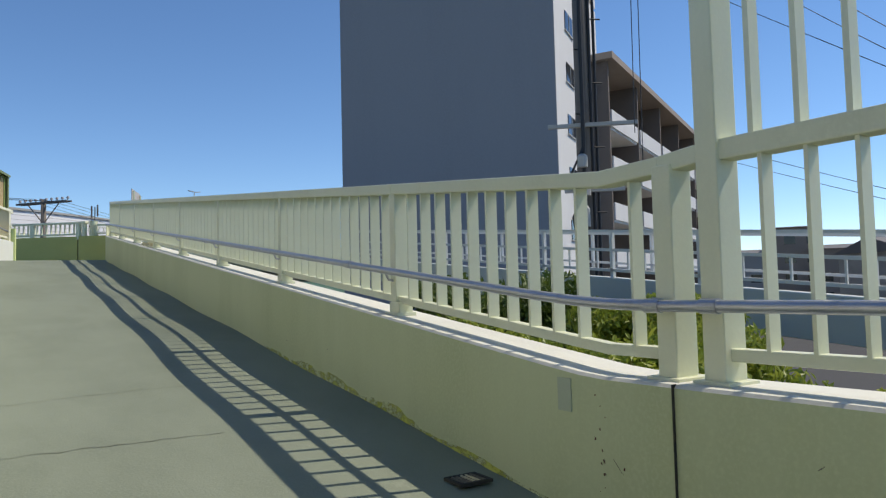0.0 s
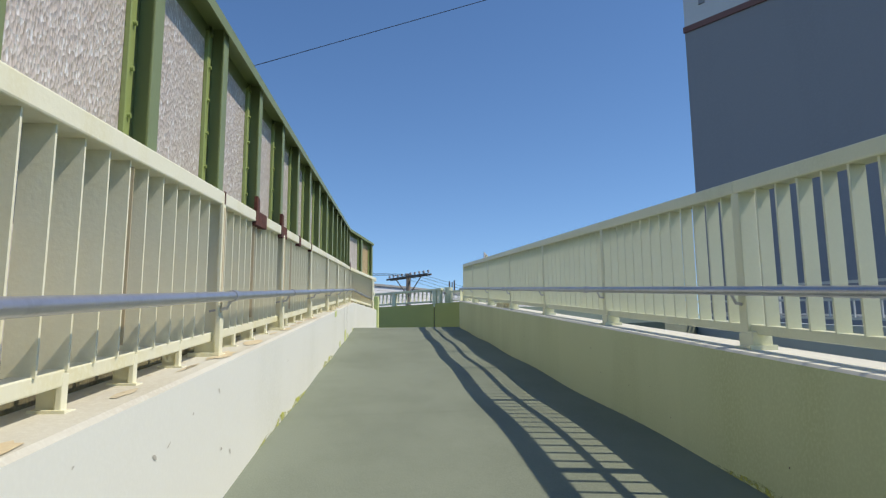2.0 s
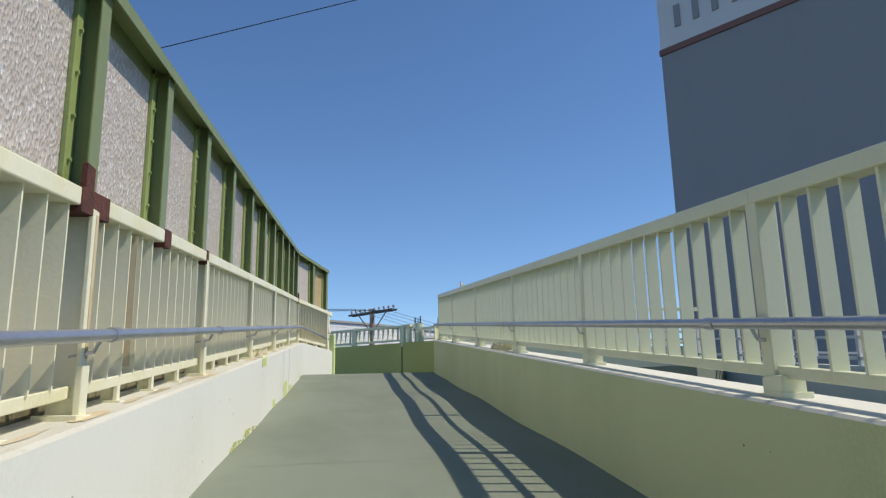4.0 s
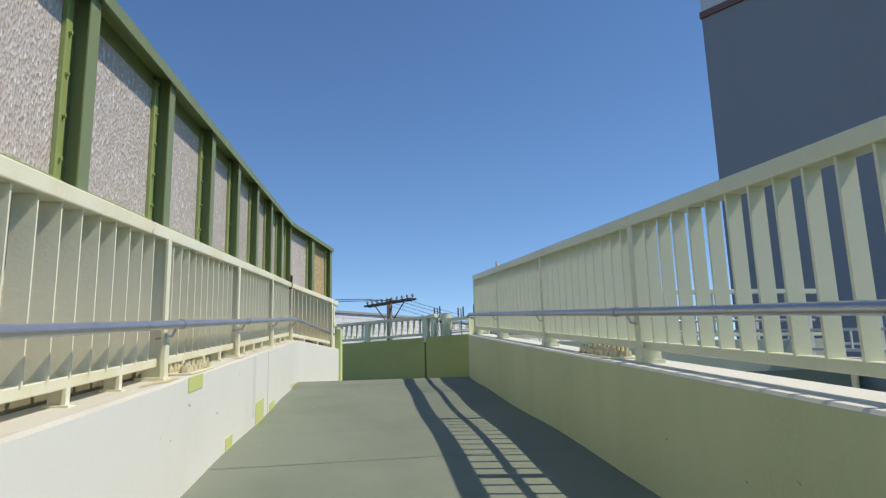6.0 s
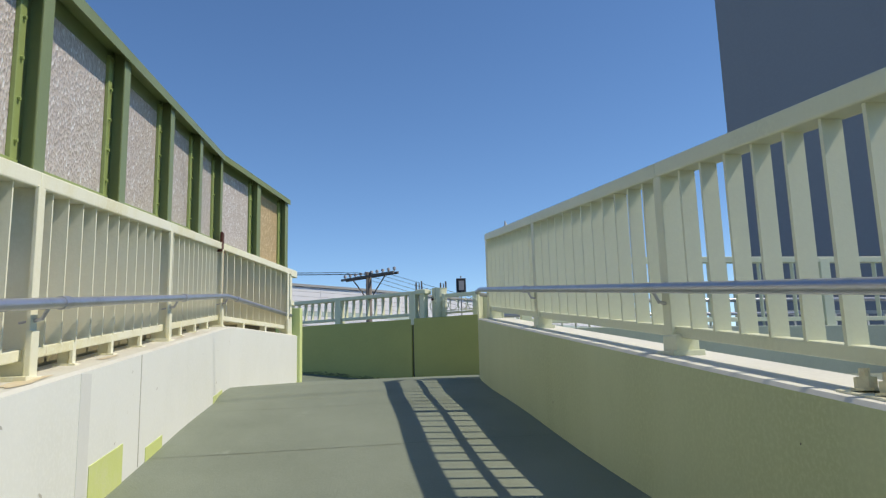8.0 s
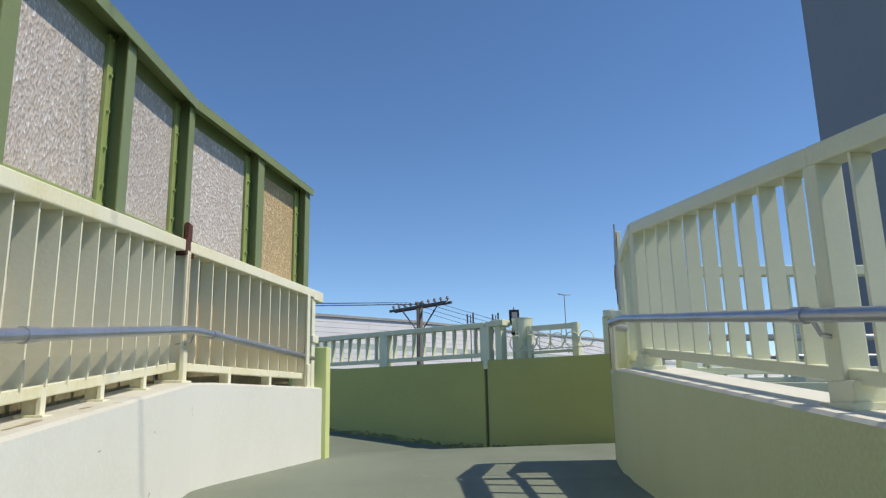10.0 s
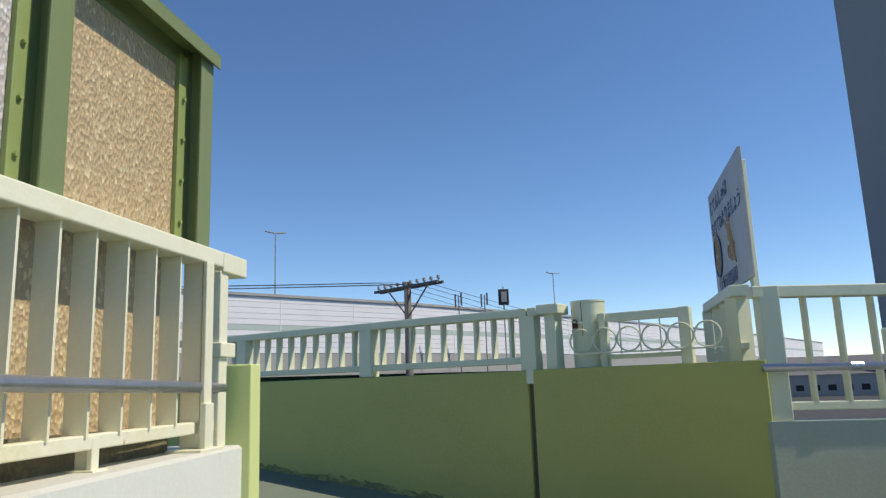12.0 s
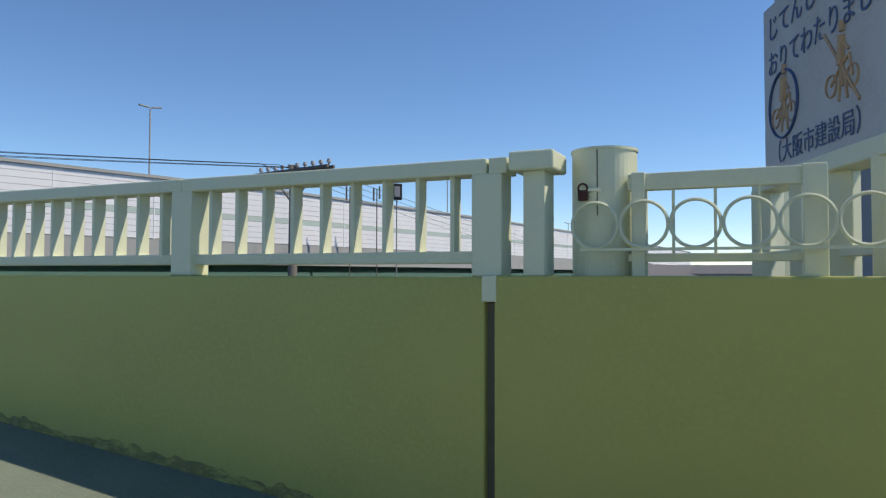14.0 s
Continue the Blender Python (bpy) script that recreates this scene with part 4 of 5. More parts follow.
# utility poles, lamps, wires
def utility_pole(x, y, top, arm, az):
    u = thing("utility_pole", "weathered utility pole with a crossarm of insulators and braces", "utility pole")
    bm = bmesh.new()
    tube(bm, [(x, y, GROUND), (x, y, top)], [0.19, 0.13], 16)
    part("shaft", bm, M_pole, u, smooth=True)
    d = Vector((math.cos(az), math.sin(az), 0))
    n = Vector((-d.y, d.x, 0))
    for s in (-1, 1):
        bm = bmesh.new()
        bar(bm, Vector((x, y, top - 0.25)) - d * arm, Vector((x, y, top - 0.25)) + d * arm, (n.x, n.y), s * 0.14 - 0.04, s * 0.14 + 0.04, 0, 0.1)
        part("crossarm", bm, M_pole, u)
        bm = bmesh.new()
        tube(bm, [Vector((x, y, top - 1.35)), Vector((x, y, top - 0.25)) + d * arm * 0.62 * s], 0.03, 6)
        part("brace", bm, M_pole, u)
    for i in range(10):
        bm = bmesh.new()
        c = Vector((x, y, top - 0.15)) + d * arm * (-0.95 + 1.9 * i / 9)
        tube(bm, [c, c + Vector((0, 0, 0.08)), c + Vector((0, 0, 0.09)), c + Vector((0, 0, 0.2))], [0.03, 0.035, 0.08, 0.06], 8)
        part("insulator", bm, M_ceramic, u)
    return u


utility_pole(1.95, 44.4, 6.5, 1.85, -0.90)


def wire(label, p, q, sag, r):
    p, q = Vector(p), Vector(q)
    bm = bmesh.new()
    tube(bm, [p.lerp(q, i / 16) - Vector((0, 0, 4 * sag * (i / 16) * (1 - i / 16))) for i in range(17)], r, 5)
    tagged(part("overhead_wire", bm, M_black), label, "wire", "overhead wires")


for k, dz in ((-1.1, 0.0), (-0.5, 0.02), (0.3, 0.0), (0.9, 0.02)):
    wire("thin black overhead power wire", (1.95 + k, 44.4 + k * 0.36, 6.45 + dz), (-42 + k, 40 + 2 * k, 7.6 + dz), 0.5, 0.010)
    wire("thin black overhead power wire", (1.95 + k, 44.4 + k * 0.36, 6.45 + dz), (45 + k * 4, 120, 7.0 + dz), 0.8, 0.011)
wire("thick black overhead cable crossing high over the ramp", (-12.0, 16.2, 3.6), (26.0, 17.0, 16.8), 0.0, 0.008)


def street_lamp(x, y, z0, top, arm, az):
    u = thing("street_lamp", "tall slender grey twin-arm street lamp", "street lamp", "expressway lamps")
    bm = bmesh.new()
    tube(bm, [(x, y, z0), (x, y, top)], [0.12, 0.07], 10)
    part("pole", bm, M_grey, u)
    d = Vector((math.cos(az), math.sin(az), 0))
    for s in (-1, 1):
        bm = bmesh.new()
        c = Vector((x, y, top)) + d * s * 0.15
        bar(bm, c, c + d * s * arm + Vector((0, 0, 0.12)), (-d.y, d.x), -0.16, 0.16, -0.06, 0.06, 0.02)
        part("lamp_head", bm, M_grey, u)


street_lamp(-10.3, 92.9, GROUND, 18.9, 0.95, 0.5)
street_lamp(27.6, 125.6, GROUND, 18.6, 1.1, 0.5)
street_lamp(68.0, 172.0, GROUND, 14.5, 1.1, 0.5)
sg = thing("lane_signal", "black boxed signal on a thin pole beside the expressway", "signal")
bm = bmesh.new()
box(bm, 13.4, 92.5, 10.5, 14.5, 92.9, 12.2, 0.06)
part("housing", bm, M_black, sg)
bm = bmesh.new()
tube(bm, [(13.95, 92.7, GROUND), (13.95, 92.7, 12.5)], 0.07, 8)
part("pole", bm, M_grey, sg)
bm = bmesh.new()
box(bm, 13.65, 92.42, 10.8, 14.25, 92.5, 11.9, 0.02)
part("lens", bm, M_ceramic, sg)
for x, y, t in ((9.0, 92.0, 11.6), (12.2, 95.0, 11.9)):
    an = thing("antenna_mast", "thin grey antenna mast beside the expressway", "antenna", "antenna masts")
    bm = bmesh.new()
    tube(bm, [(x, y, GROUND), (x, y, t)], 0.06, 8)
    part("mast", bm, M_pole, an)
    for dx, lo_, hi_ in ((-0.35, -1.3, 0.1), (0.28, -1.1, 0.25)):
        bm = bmesh.new()
        box(bm, x + dx - 0.09, y - 0.06, t + lo_, x + dx + 0.09, y + 0.06, t + hi_, 0.02)
        part("antenna", bm, M_pole, an)

# ---- shrubs and the near pole beside the ramp ----
def shrub(name, label, x, y, z, rx, ry, rz_, n, mat, seed):
    rnd = random.Random(seed)
    root = thing(name, label, "shrub", "shrubs beside the ramp")
    bm = bmesh.new()
    for i in range(6):
        a = rnd.uniform(0, 6.28)
        tip = Vector((x + 0.6 * rx * math.cos(a), y + 0.6 * ry * math.sin(a), z + rnd.uniform(0.0, 0.7) * rz_))
        tube(bm, [(x + rnd.uniform(-.2, .2), y + rnd.uniform(-.2, .2), GROUND), (x, y, (GROUND + z) / 2), tip], [0.05, 0.035, 0.01], 6)
    part("stems", bm, M_bark, root)
    verts, faces = [], []
    clumps = [(rnd.uniform(-1, 1), rnd.uniform(-1, 1), rnd.uniform(-1, 1), rnd.uniform(0.25, 0.5)) for _ in range(26)]
    for i in range(n):
        cx, cy, cz, cr = rnd.choice(clumps)
        v = Vector((rnd.gauss(0, 1), rnd.gauss(0, 1), rnd.gauss(0, 1))).normalized() * cr * rnd.uniform(0.5, 1.05)
        p = Vector((x + (cx * 0.75 + v.x) * rx, y + (cy * 0.75 + v.y) * ry, z + (cz * 0.6 + v.z) * rz_))
        nrm = Vector((rnd.gauss(0, 1), rnd.gauss(0, 1), rnd.gauss(0.7, 1))).normalized()
        a = nrm.cross(Vector((rnd.gauss(0, 1), rnd.gauss(0, 1), 0.1))).normalized()
        c = nrm.cross(a)
        l, w = rnd.uniform(0.028, 0.058), rnd.uniform(0.012, 0.024)
        k = len(verts)
        verts += [p - a * l, p + c * w + nrm * 0.01, p + a * l, p - c * w + nrm * 0.01]
        faces += [(k, k + 1, k + 2), (k, k + 2, k + 3)]
    me = bpy.data.meshes.new("foliage")
    me.from_pydata([tuple(v) for v in verts], [], faces)
    me.materials.append(mat)
    ob = new("foliage", me)
    ob.parent = root


for i, (x, y, z, a, b2, c, n, mt) in enumerate([
        (4.5, 3.4, 0.30, 0.9, 0.9, 0.5, 5600, M_leaf), (4.3, 5.0, 0.40, 0.8, 1.0, 0.45, 5200, M_leaf), (3.8, 6.2, 0.42, 0.6, 0.9, 0.4, 4600, M_leaf_brown),
        (5.6, 4.6, 0.45, 0.7, 1.0, 0.6, 5200, M_leaf), (5.7, 6.6, 0.65, 0.8, 1.0, 0.7, 5200, M_leaf_dark), (5.2, 1.8, 0.10, 1.0, 0.9, 0.4, 5200, M_leaf),
        (4.2, 8.2, 0.40, 0.7, 0.9, 0.4, 4200, M_leaf_dark), (4.6, 0.2, -0.10, 1.0, 1.0, 0.35, 4600, M_leaf), (6.2, 0.6, -0.2, 0.9, 1.0, 0.35, 3600, M_leaf_dark), (5.7, 8.6, 0.75, 0.6, 0.9, 0.6, 3600, M_leaf_dark)]):
    shrub("shrub", "leafy overgrown shrub growing beside the ramp parapet", x, y, z, a, b2, c, int(n * 2.3), mt, 11 + i)

# dark utility pole with its gear, beside the neighbouring ramp
np_ = thing("utility_pole", "dark utility pole with cable boxes, straps and step bolts", "utility pole")
PX, PY = 11.65, 12.0
bm = bmesh.new()
tube(bm, [(PX, PY, GROUND), (PX, PY, 13.5)], [0.21, 0.16], 18)
part("shaft", bm, M_pole, np_, smooth=True)
for dx, r, z0, z1 in ((-0.22, 0.05, GROUND, 9.5), (0.2, 0.035, GROUND, 12.0), (0.05, 0.04, GROUND, 8.0)):
    bm = bmesh.new()
    tube(bm, [(PX + dx, PY - 0.2, z0), (PX + dx, PY - 0.2, z1)], r, 8)
    part("conduit", bm, M_black, np_)
for z, w in ((4.7, 0.75), (3.2, 0.5)):
    bm = bmesh.new()
    bar(bm, (PX - w, PY - 0.28 + w * 0.9, z), (PX + w, PY - 0.28 - w * 0.9, z), (0.7, 0.7), -0.05, 0.05, 0, 0.09, 0.01)
    part("crossarm", bm, M_grey, np_)
for z, rr, h in ((3.1, 0.17, 0.45), (3.75, 0.12, 0.3), (2.4, 0.14, 0.5)):
    bm = bmesh.new()
    tube(bm, [(PX - 0.32, PY - 0.25, z), (PX - 0.32, PY - 0.25, z + h * 0.8), (PX - 0.32, PY - 0.25, z + h)], [rr, rr, rr * 0.5], 14)
    part("cable_box", bm, M_grey, np_)
for i in range(12):
    bm = bmesh.new()
    z = 0.5 + 0.75 * i
    sgn = 1 if i % 2 else -1
    tube(bm, [(PX, PY - 0.15, z), (PX + 0.33 * sgn, PY - 0.2 - 0.1 * sgn, z)], 0.018, 6)
    part("step_bolt", bm, M_black, np_)
for k in range(2):
    bm = bmesh.new()
    tube(bm, [(PX - 0.3, PY, 2.0 + k), (PX - 0.6, PY - 0.2, 2.6 + k), (PX - 0.25, PY - 0.2, 3.2 + k)], 0.03, 6)
    part("cable_loop", bm, M_black, np_)

# ---- wear, repairs and fittings ----
def decal(name, label, bm, mat, cat="stain"):
    return tagged(part(name, bm, mat), label, cat)


# bolt clusters on the parapets
def bolt_mesh():
    bm = bmesh.new()
    tube(bm, [(0, 0, 0), (0, 0, 0.008)], 0.036, 10)
    tube(bm, [(0, 0, 0.008), (0, 0, 0.036)], 0.027, 6)
    tube(bm, [(0, 0, 0.036), (0, 0, 0.058)], 0.013, 8)
    return mesh_of("bolt", bm, M_bolt)


ME_bolt = bolt_mesh()


def bolt_plate(label, x, y, z, nx, ny):
    o = thing("bolt_plate", label, "fitting")
    bm = bmesh.new()
    bar(bm, (x, y - 0.05, z), (x, y + 0.085 * ny - 0.035, z + SLOPE * (0.085 * ny - 0.035)), (1, 0), -0.05, 0.05 + 0.085 * (nx - 1), -0.004, 0.006, 0.002)
    part("base_plate", bm, M_rail_rust, o)
    rnd = random.Random(5)
    for i in range(nx):
        for j in range(ny):
            yy = y + 0.085 * j
            again("bolt", ME_bolt, o, Matrix.Translation((x + 0.085 * i, yy, z + SLOPE * (yy - y) + 0.006)) @ pose(0, 0, 0, rnd.uniform(-6, 6), rnd.uniform(-6, 6), rnd.uniform(0, 60)))


bolt_plate("cream painted plate of anchor bolts on the parapet top", 2.34, 12.80, rz(12.80), 2, 8)
bolt_plate("rusty cream plate of anchor bolts under the railing", -0.20, 12.82, lz(12.82), 2, 7)


def patch(y0, y1, z0, z1, mat, label):
    bm = bmesh.new()
    a = Vector((-0.0545, y0, fz(y0)))
    c = Vector((-0.0545, y1, fz(y1)))
    bar(bm, a, c, (1, 0), 0.0, 0.004, z0, z1, 0.0)
    decal("paint_patch", label, bm, mat, "patch")


for y0, y1, z0, z1 in ((12.66, 12.98, 0.455, 0.535), (13.72, 13.95, -0.06, 0.04), (14.98, 15.43, -0.06, 0.125), (15.83, 16.17, -0.06, 0.02), (17.75, 18.15, -0.05, 0.01)):
    patch(y0, y1, z0, z1, M_patch, "yellow-green repair patch on the pale parapet")


# rust on the beam joints
def rust_sleeve(y, length, horn):
    o = thing("beam_splice", "dark red rust-primed splice on the railing beam", "splice")
    bm = bmesh.new()
    a, c = Vector((XL, y, lz(y))), Vector((XL, y + length, lz(y + length)))
    bar(bm, a, c, (1, 0), -0.058, 0.060, BEAM - 0.088, BEAM + 0.004, 0.002)
    part("sleeve", bm, M_rust, o)
    if horn:
        bm = bmesh.new()
        bar(bm, a + Vector((0, 0.03, 0)), a + Vector((0, 0.11, 0)), (1, 0), 0.036, 0.058, BEAM, BEAM + 0.10, 0.002)
        part("tab", bm, M_rust, o)


rust_sleeve(7.10, 0.37, True)
rust_sleeve(8.15, 0.28, True)
rust_sleeve(9.26, 0.12, False)
rust_sleeve(10.30, 0.06, False)
rust_sleeve(6.26, 0.012, False)
rust_sleeve(18.52, 0.15, True)


# moss along the foot of the right wall and the left wall
def fringe(x, y0, y1, h, mat, label, side, seed):
    bm = bmesh.new()
    n = int((y1 - y0) / 0.035)
    lo_, hi_ = [], []
    for i in range(n + 1):
        y = y0 + (y1 - y0) * i / n
        e = math.sin(math.pi * i / n)
        zf = fz(y) - (0.055 if side > 0 else 0.0)
        lo_.append(bm.verts.new((x, y, zf - 0.02)))
        hi_.append(bm.verts.new((x, y, zf + 0.008 + h * e * max(0.05, 0.5 + noise.noise((y * 2.3, seed * 7.1, 0.0)) + 0.35 * noise.noise((y * 9.0, seed * 3.3, 1.0))))))
    for i in range(n):
        bm.faces.new((lo_[i], lo_[i + 1], hi_[i + 1], hi_[i]))
    decal("moss_fringe", label, bm, mat, "moss")


fringe(2.2475, 2.25, 6.2, 0.065, M_moss, "yellow-green moss along the foot of the parapet", -1, 1)
fringe(2.262, 0.9, 2.2, 0.06, M_moss, "yellow-green moss along the foot of the parapet", -1, 2)
fringe(-0.0515, 6.6, 9.3, 0.075, M_moss, "yellow-green moss along the foot of the pale parapet", 1, 3)
fringe(-0.0515, 10.8, 12.4, 0.08, M_moss, "yellow-green moss along the foot of the pale parapet", 1, 4)


# joints and cracks of the coating
def crack(y, x0, x1, wob, w, seed):
    rnd = random.Random(seed)
    bm = bmesh.new()
    a, c = [], []
    n = 26
    yy = y
    for i in range(n + 1):
        x = x0 + (x1 - x0) * i / n
        yy += rnd.uniform(-wob, wob)
        z = fz(yy) - 0.055 * (1 - (x + 0.3) / 2.8) + bulge(x, yy) + 0.003
        ww = w * rnd.uniform(0.3, 1.0)
        a.append(bm.verts.new((x, yy - ww, z - SLOPE * ww)))
        c.append(bm.verts.new((x, yy + ww, z + SLOPE * ww)))
    for i in range(n):
        bm.faces.new((a[i], a[i + 1], c[i + 1], c[i]))
    decal("coating_crack", "thin dark crack across the ramp coating", bm, M_crack, "crack")


for i, (y, x0, x1, wob, w) in enumerate(((5.06, -0.05, 1.5, 0.012, 0.004), (3.9, -0.05, 1.3, 0.02, 0.005), (7.9, 0.2, 1.8, 0.012, 0.004), (13.2, -0.05, 2.2, 0.004, 0.006), (14.35, -0.05, 2.2, 0.004, 0.005), (15.9, -0.05, 2.2, 0.004, 0.005), (10.4, 0.1, 1.4, 0.012, 0.004), (17.3, -0.05, 2.2, 0.004, 0.005))):
    crack(y, x0, x1, wob, w, 40 + i)

# vertical joints of the right parapet
for y, w in ((1.62, 0.0014),):
    bm = bmesh.new()
    x = 2.28 if y < 3 else 2.288
    box(bm, x - 0.004, y - w, fz(y) - 0.05, x + 0.02, y + w, fz(y) + CURB_R + 0.002)
    tagged(part("wall_joint", bm, M_dark), "dark open joint in the parapet", "joint", kind="structure")
# joint and a grey filler band on the pale parapet
bm = bmesh.new()
box(bm, -0.056, 15.695, fz(15.7) - 0.05, -0.0525, 15.703, fz(15.7) + CURB_L - 0.012)
tagged(part("wall_joint", bm, M_scuff), "fine grey joint in the pale parapet", "joint", kind="structure")
bm = bmesh.new()
box(bm, -0.056, 14.84, fz(14.9) + 0.02, -0.0528, 14.96, fz(14.9) + CURB_L - 0.02)
tagged(part("filler_band", bm, M_filler), "grey filler band down the pale parapet", "patch")
# small green plate on the right wall near the foot
bm = bmesh.new()
box(bm, 2.2525, 2.12, fz(2.16) + 0.40, 2.262, 2.20, fz(2.16) + 0.535)
decal("paint_patch", "grey-green rectangle of touch-up paint on the parapet", bm, M_touchup, "patch")
# drain grate at the wall foot
gr = thing("drain_grate", "rusty floor drain grate at the foot of the parapet", "drain")
DX, DY = 2.07, 2.62
bm = bmesh.new()
for x0, y0, x1, y1 in ((-.085, -.075, .085, -.06), (-.085, .06, .085, .075), (-.085, -.06, -.07, .06), (.07, -.06, .085, .06)):
    box(bm, DX + x0, DY + y0, fz(DY) - 0.006, DX + x1, DY + y1, fz(DY) + 0.010, 0.002)
part("frame", bm, M_dark, gr)
# dark fill just under the slats
bm = bmesh.new()
box(bm, DX - 0.07, DY - 0.06, fz(DY) - 0.006, DX + 0.07, DY + 0.06, fz(DY) + 0.003)
part("grate_fill", bm, M_joint, gr, "dark fill under the bars")
for i in range(5):
    bm = bmesh.new()
    x = DX - 0.05 + 0.025 * i
    box(bm, x - 0.004, DY - 0.06, fz(DY) + 0.002, x + 0.004, DY + 0.06, fz(DY) + 0.009)
    part("slat", bm, M_bolt if i in (2, 3) else M_joint, gr)


# rust runs on some of the left pickets and posts
for y in (7.18, 5.07, 2.85, 4.02, 8.9, 13.05):
    bm = bmesh.new()
    box(bm, XL - 0.046, y - 0.0082, lz(y) + 0.14, XL + 0.037, y - 0.0052, lz(y) + 0.715)
    decal("rust_run", "brown rust run down a railing picket", bm, M_stain)
for y in (6.244, 8.30, 18.58):
    bm = bmesh.new()
    box(bm, XL + 0.0615, y - 0.012, lz(y) + 0.20, XL + 0.0645, y + 0.012, lz(y) + 0.715)
    decal("rust_run", "brown rust run down a railing post", bm, M_stain)
for i, y in enumerate((4.19, 6.244, 7.0, 8.30, 10.356, 12.412, 14.468)):
    rnd = random.Random(90 + i)
    bm = bmesh.new()
    pts_ = []
    for k in range(14):
        a = 2 * math.pi * k / 14
        rr = rnd.uniform(0.55, 1.0)
        yy = y + 0.24 * rr * math.cos(a)
        pts_.append(bm.verts.new((XL + 0.085 + 0.055 * rr * math.sin(a), yy, lz(yy) + 0.003)))
    bm.faces.new(pts_)
    decal("rust_bloom", "pale rust bloom round a post foot", bm, M_stain)

# grime along the foot of the deck wall
rnd = random.Random(17)
for t0, t1, h in ((0.05, 6.5, 0.06), (-1.40, -0.05, 0.05)):
    bm = bmesh.new()
    n = 260
    lo_, hi_ = [], []
    for i in range(n + 1):
        t = t0 + (t1 - t0) * i / n
        z = dz_(t)
        lo_.append(bm.verts.new(dpt(t, -0.003, z - 0.02)))
        hi_.append(bm.verts.new(dpt(t, -0.003, z + 0.01 + h * (0.55 + 0.6 * noise.noise((t * 2.7, 3.0, 0.0)) + 0.5 * noise.noise((t * 17.0, 9.0, 0.0))))))
    for i in range(n):
        bm.faces.new((lo_[i], lo_[i + 1], hi_[i + 1], hi_[i]))
    decal("wall_grime", "dark grime along the foot of the lime deck wall", bm, M_grime)


# ---- houses in the distance ----
def house(x, y, w, d, eave, ridge, turn, wall_mat, label):
    h = thing("house", label, "house", "distant houses")
    h.matrix_world = Matrix.Translation((x, y, GROUND)) @ pose(0, 0, 0, 0, 0, turn)
    bm = bmesh.new()
    box(bm, -w / 2, -d / 2, 0, w / 2, d / 2, eave)
    part("wall", bm, wall_mat, h)
    bm = bmesh.new()
    e = 0.4
    vs = [bm.verts.new(v) for v in ((-w / 2 - e, -d / 2 - e, eave), (w / 2 + e, -d / 2 - e, eave), (w / 2 + e, d / 2 + e, eave), (-w / 2 - e, d / 2 + e, eave), (-w / 2 - e, 0, ridge), (w / 2 + e, 0, ridge))]
    for f in ((0, 1, 5, 4), (2, 3, 4, 5), (0, 4, 3), (1, 2, 5), (0, 3, 2, 1)):
        bm.faces.new([vs[k] for k in f])
    part("roof", bm, M_roof, h)
    for k in range(max(2, int(w / 3))):
        for z in range(1, int(eave / 2.9) + 1):
            bm = bmesh.new()
            cx = -w / 2 + 1.2 + k * 3.0
            box(bm, cx, -d / 2 - 0.05, z * 2.8 - 1.7, cx + 1.5, -d / 2 + 0.05, z * 2.8 - 0.5)
            part("window", bm, M_glass, h)


M_roof = paint("roof_tile_grey", (0.16, 0.16, 0.165), (0.12, 0.12, 0.125), 0.8, scale=0.6, bump=0.05)
house(102, 63.9, 4.4, 6, 12.0, 12.3, -58, M_brown, "brown-walled three-storey house with a flat roof")
house(105.6, 57.2, 10, 7, 8.6, 9.3, -60, M_brown, "low brown house with a dark tiled roof")
house(98.5, 69.5, 7, 6, 8.4, 9.0, -55, M_grey, "grey plastered house with a flat-pitched roof")
house(80, 36, 12, 9, 6.8, 8.4, -20, M_grey, "grey plastered house with a dark tiled roof")
house(70, 22, 12, 9, 7.0, 8.8, -12, M_brown, "low brown house with a dark tiled roof")
house(64, 78, 12, 9, 6.0, 8.0, 10, M_grey, "grey plastered house with a dark tiled roof")
house(95, 110, 22, 9, 6.0, 8.0, 5, M_brown, "long brown house with a dark tiled roof")
for p, q in (((37.05, 25.85, 17.62), (32.72, 15.54, 10.37)), ((38.92, 22.98, 16.94), (34.53, 16.37, 11.67)), ((39.96, 21.14, 16.64), (36.36, 17.19, 13.32)), ((50.37, 32.95, 10.5), (45.16, 21.96, 6.53)), ((50.4, 33.0, 9.6), (45.2, 22.0, 5.9))):
    p, q = Vector(p), Vector(q)
    wire("thin black overhead power wire", p + (p - q) * 0.6, q + (q - p) * 1.2, 0.15, 0.022)
for x, y, z in ((10.55, 9.43, 4.0), (10.63, 9.33, 3.4)):
    wire("thin black cord hanging beside the utility pole", (x + 0.05, y - 0.05, 12.5), (x, y, z), 0.0, 0.009)


# low town along the horizon
rnd = random.Random(77)
for i in range(44):
    az = radians(12 + 1.9 * i)
    dist = rnd.uniform(170, 215)
    w, h = rnd.uniform(14, 24), rnd.uniform(6.2, 9.0)
    house(dist * math.sin(az), 20 + dist * math.cos(az), w, 9, h - 2, h, -math.degrees(az) + rnd.uniform(-15, 15), rnd.choice((M_brown, M_grey, M_grey, M_roof)), "low distant house with a grey roof")


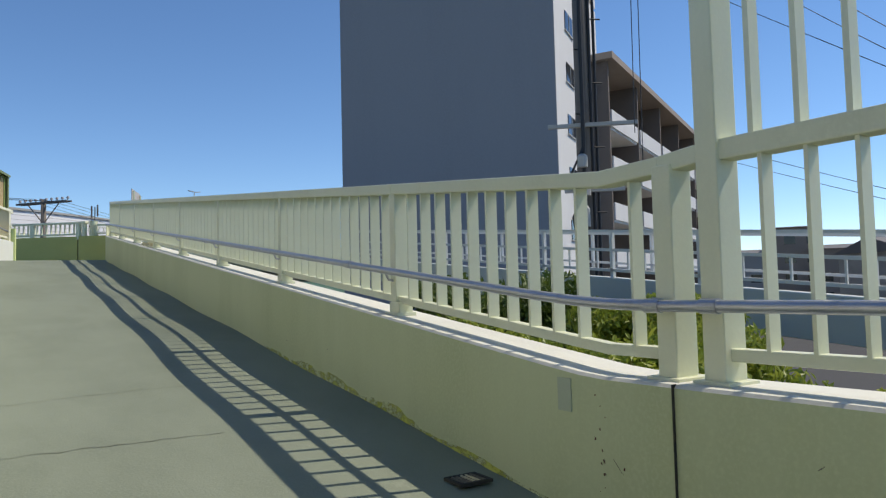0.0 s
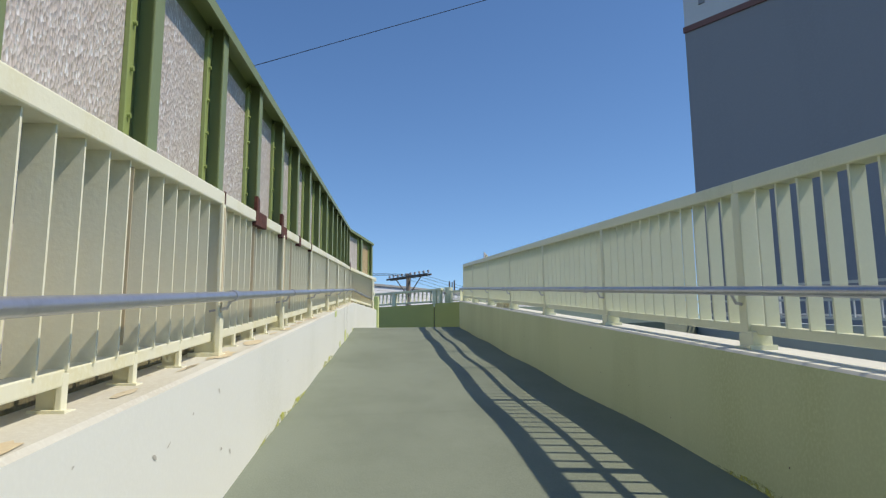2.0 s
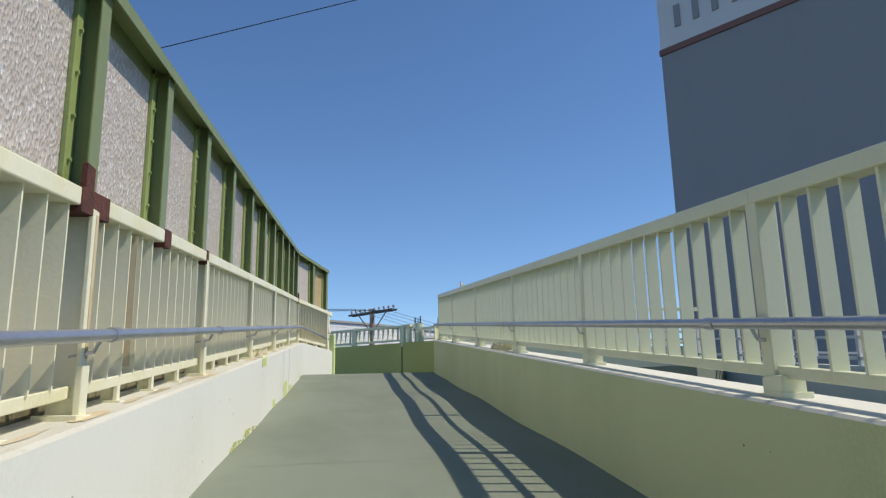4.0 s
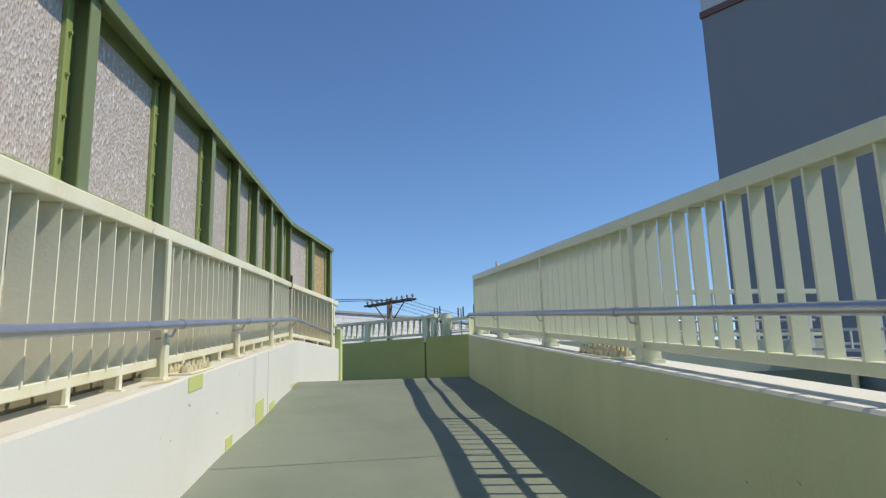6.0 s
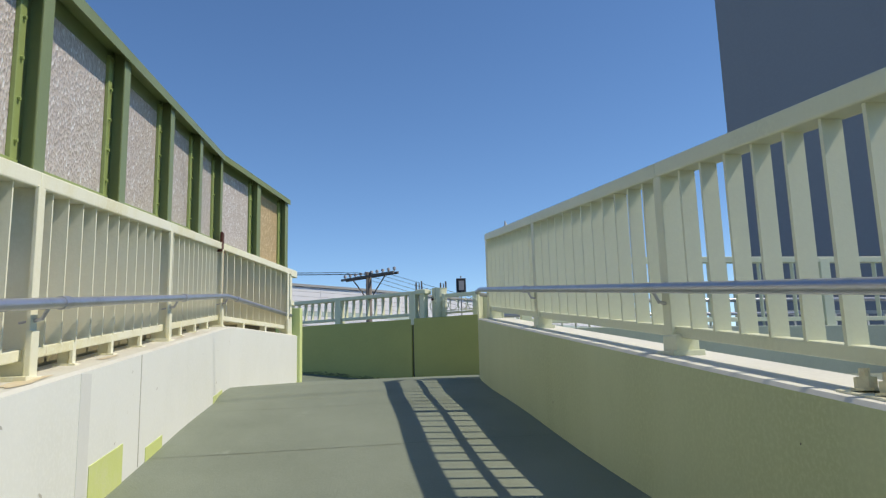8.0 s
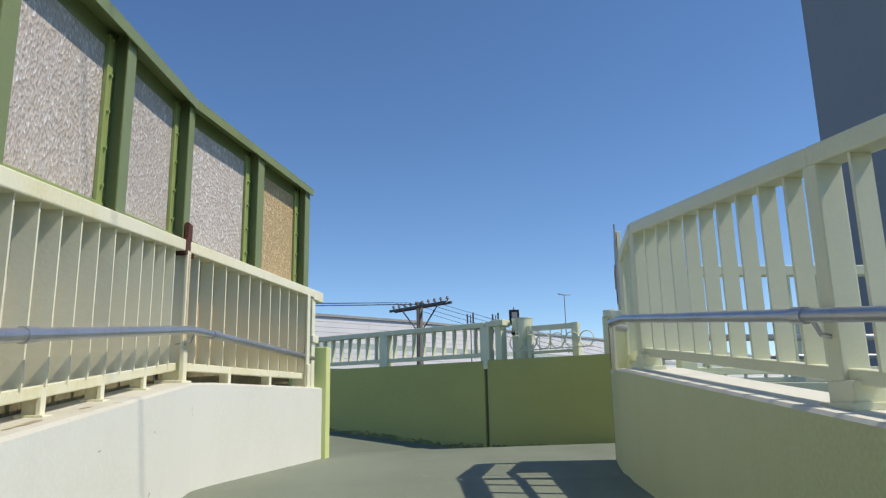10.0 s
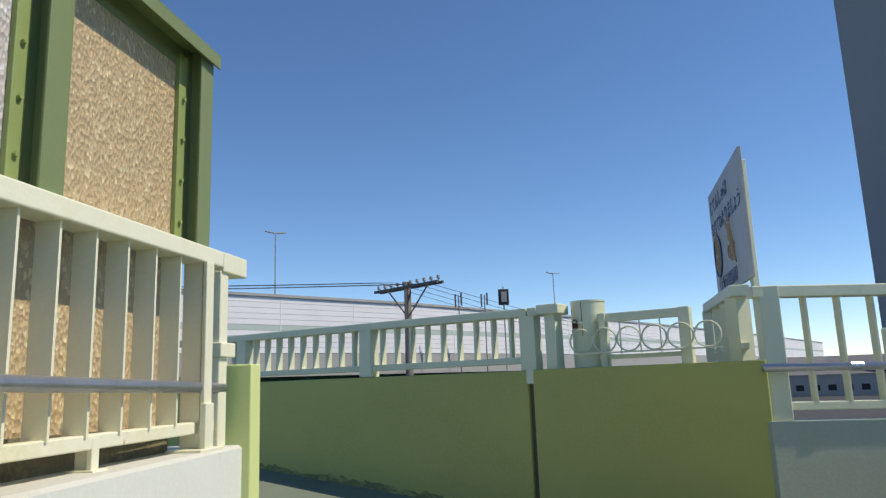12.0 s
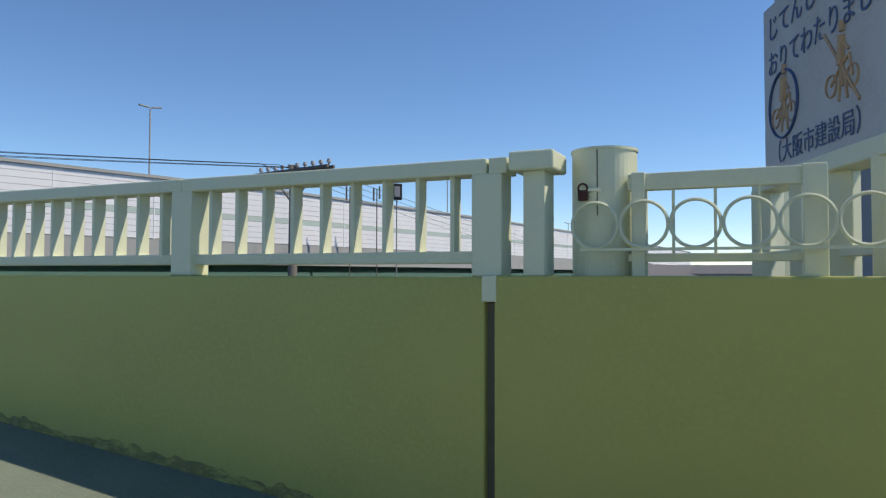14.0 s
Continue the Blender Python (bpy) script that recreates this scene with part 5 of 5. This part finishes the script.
# dark marks on the pale parapet and the shaded one
def scuff(x, y, z, l, w, mat, seed, label):
    rnd = random.Random(seed)
    bm = bmesh.new()
    ring_ = []
    tilt = rnd.uniform(-0.8, 0.8)
    for k in range(9):
        a = 2 * math.pi * k / 9
        r = rnd.uniform(0.5, 1.0)
        u, v = l * r * math.cos(a), w * r * math.sin(a)
        ring_.append(bm.verts.new((x, y + u * math.cos(tilt) - v * math.sin(tilt), fz(y) + z + u * math.sin(tilt) + v * math.cos(tilt))))
    bm.faces.new(ring_)
    decal("scuff_mark", label, bm, mat)


rnd = random.Random(31)
for i in range(34):
    scuff(-0.0535, rnd.uniform(3.0, 18.0), rnd.uniform(0.02, 0.46), rnd.uniform(0.008, 0.035), rnd.uniform(0.003, 0.010), M_scuff, 200 + i, "grey scuff mark on the pale parapet")
for i in range(12):
    scuff(2.2485, rnd.uniform(2.6, 17.5), rnd.uniform(0.05, 0.5), rnd.uniform(0.004, 0.014), rnd.uniform(0.003, 0.008), M_joint, 300 + i, "small dark chip in the parapet paint")
for i, (y, z) in enumerate(((1.98, 0.50), (1.95, 0.42), (1.99, 0.33), (1.96, 0.25), (1.97, 0.24), (1.94, 0.20), (1.99, 0.13), (1.96, 0.10), (1.92, 0.05), (1.85, 0.24), (1.97, 0.46), (1.96, 0.37), (1.97, 0.29), (1.955, 0.15), (1.975, 0.08), (1.95, 0.02))):
    scuff(2.264, y + 0.012 * math.sin(z * 40), z, 0.004 + 0.004 * math.sin(z * 23) ** 2, 0.006 - 0.004 * math.sin(z * 17), M_rust, 400 + i, "rusty chip in the parapet paint")


# hairline cracks in the foot of the right parapet
for i, (y, z, l) in enumerate(((1.88, 0.245, 0.05), (1.05, 0.30, 0.035), (1.12, 0.38, 0.02), (0.92, 0.36, 0.025), (7.4, 0.22, 0.02), (10.9, 0.30, 0.02))):
    scuff(2.263 if 1.3 < y < 2.3 else (2.246 if y > 3 else 2.322), y, z, l, 0.0022, M_joint, 520 + i, "hairline crack in the parapet paint")


# end block of the left railing
eb = thing("rail_end_block", "cream painted steel block closing the railing beam", "railing end")
ed = (e1 - e0).normalized()
bm = bmesh.new()
box(bm, -0.05, -0.11, 0.715, 0.05, 0.11, 0.80, 0.006)
part("beam_stub", bm, M_rail_rust, eb).matrix_local = Matrix.Translation(e1 + ed * 0.24) @ pose(0, 0, 0, 0, 0, -14.2)
bm = bmesh.new()
box(bm, -0.04, -0.035, 0.0, 0.04, 0.035, 0.72, 0.005)
part("end_stanchion", bm, M_rail_rust, eb).matrix_local = Matrix.Translation(e1 + ed * 0.16) @ pose(0, 0, 0, 0, 0, -14.2)
bm = bmesh.new()
box(bm, -0.055, -0.06, 0.36, 0.055, 0.07, 0.42, 0.005)
part("collar", bm, M_rail_rust, eb).matrix_local = Matrix.Translation(e1 + ed * 0.17) @ pose(0, 0, 0, 0, 0, -14.2)

# brown run-off stains on top of the pale parapet, below the bottom rail
rnd = random.Random(63)
for i in range(22):
    y = rnd.uniform(2.5, 18.0)
    bm = bmesh.new()
    vs_ = []
    l, w = rnd.uniform(0.06, 0.22), rnd.uniform(0.010, 0.028)
    for k in range(12):
        a = 2 * math.pi * k / 12
        r = rnd.uniform(0.6, 1.0)
        yy = y + l * r * math.cos(a)
        vs_.append(bm.verts.new((-0.135 + rnd.uniform(-0.004, 0.004) + w * r * math.sin(a), yy, lz(yy) + 0.0025)))
    bm.faces.new(vs_)
    decal("runoff_stain", "brown run-off stain on the parapet top", bm, M_runoff)

# low line of trees and roofs on the horizon
rnd = random.Random(91)
bm = bmesh.new()
prev = None
for i in range(361):
    a = radians(-75 + 150 * i / 360)
    r = 300.0
    h = 3.4 + 1.1 * noise.noise((i * 0.13, 0.0, 4.0)) + 0.8 * noise.noise((i * 0.6, 2.0, 4.0)) + (rnd.uniform(0.6, 1.6) if i % 23 < 5 else 0.0)
    x, y = r * math.sin(a), r * math.cos(a)
    row = [bm.verts.new((x, y, GROUND)), bm.verts.new((x, y, h)), bm.verts.new((x * 1.03, y * 1.03, h - 0.5)), bm.verts.new((x * 1.03, y * 1.03, GROUND))]
    if prev:
        for k in range(3):
            bm.faces.new((prev[k], row[k], row[k + 1], prev[k + 1]))
    prev = row
tagged(part("backdrop", bm, M_grey), "low grey line of far roofs on the horizon", "backdrop", kind="structure")
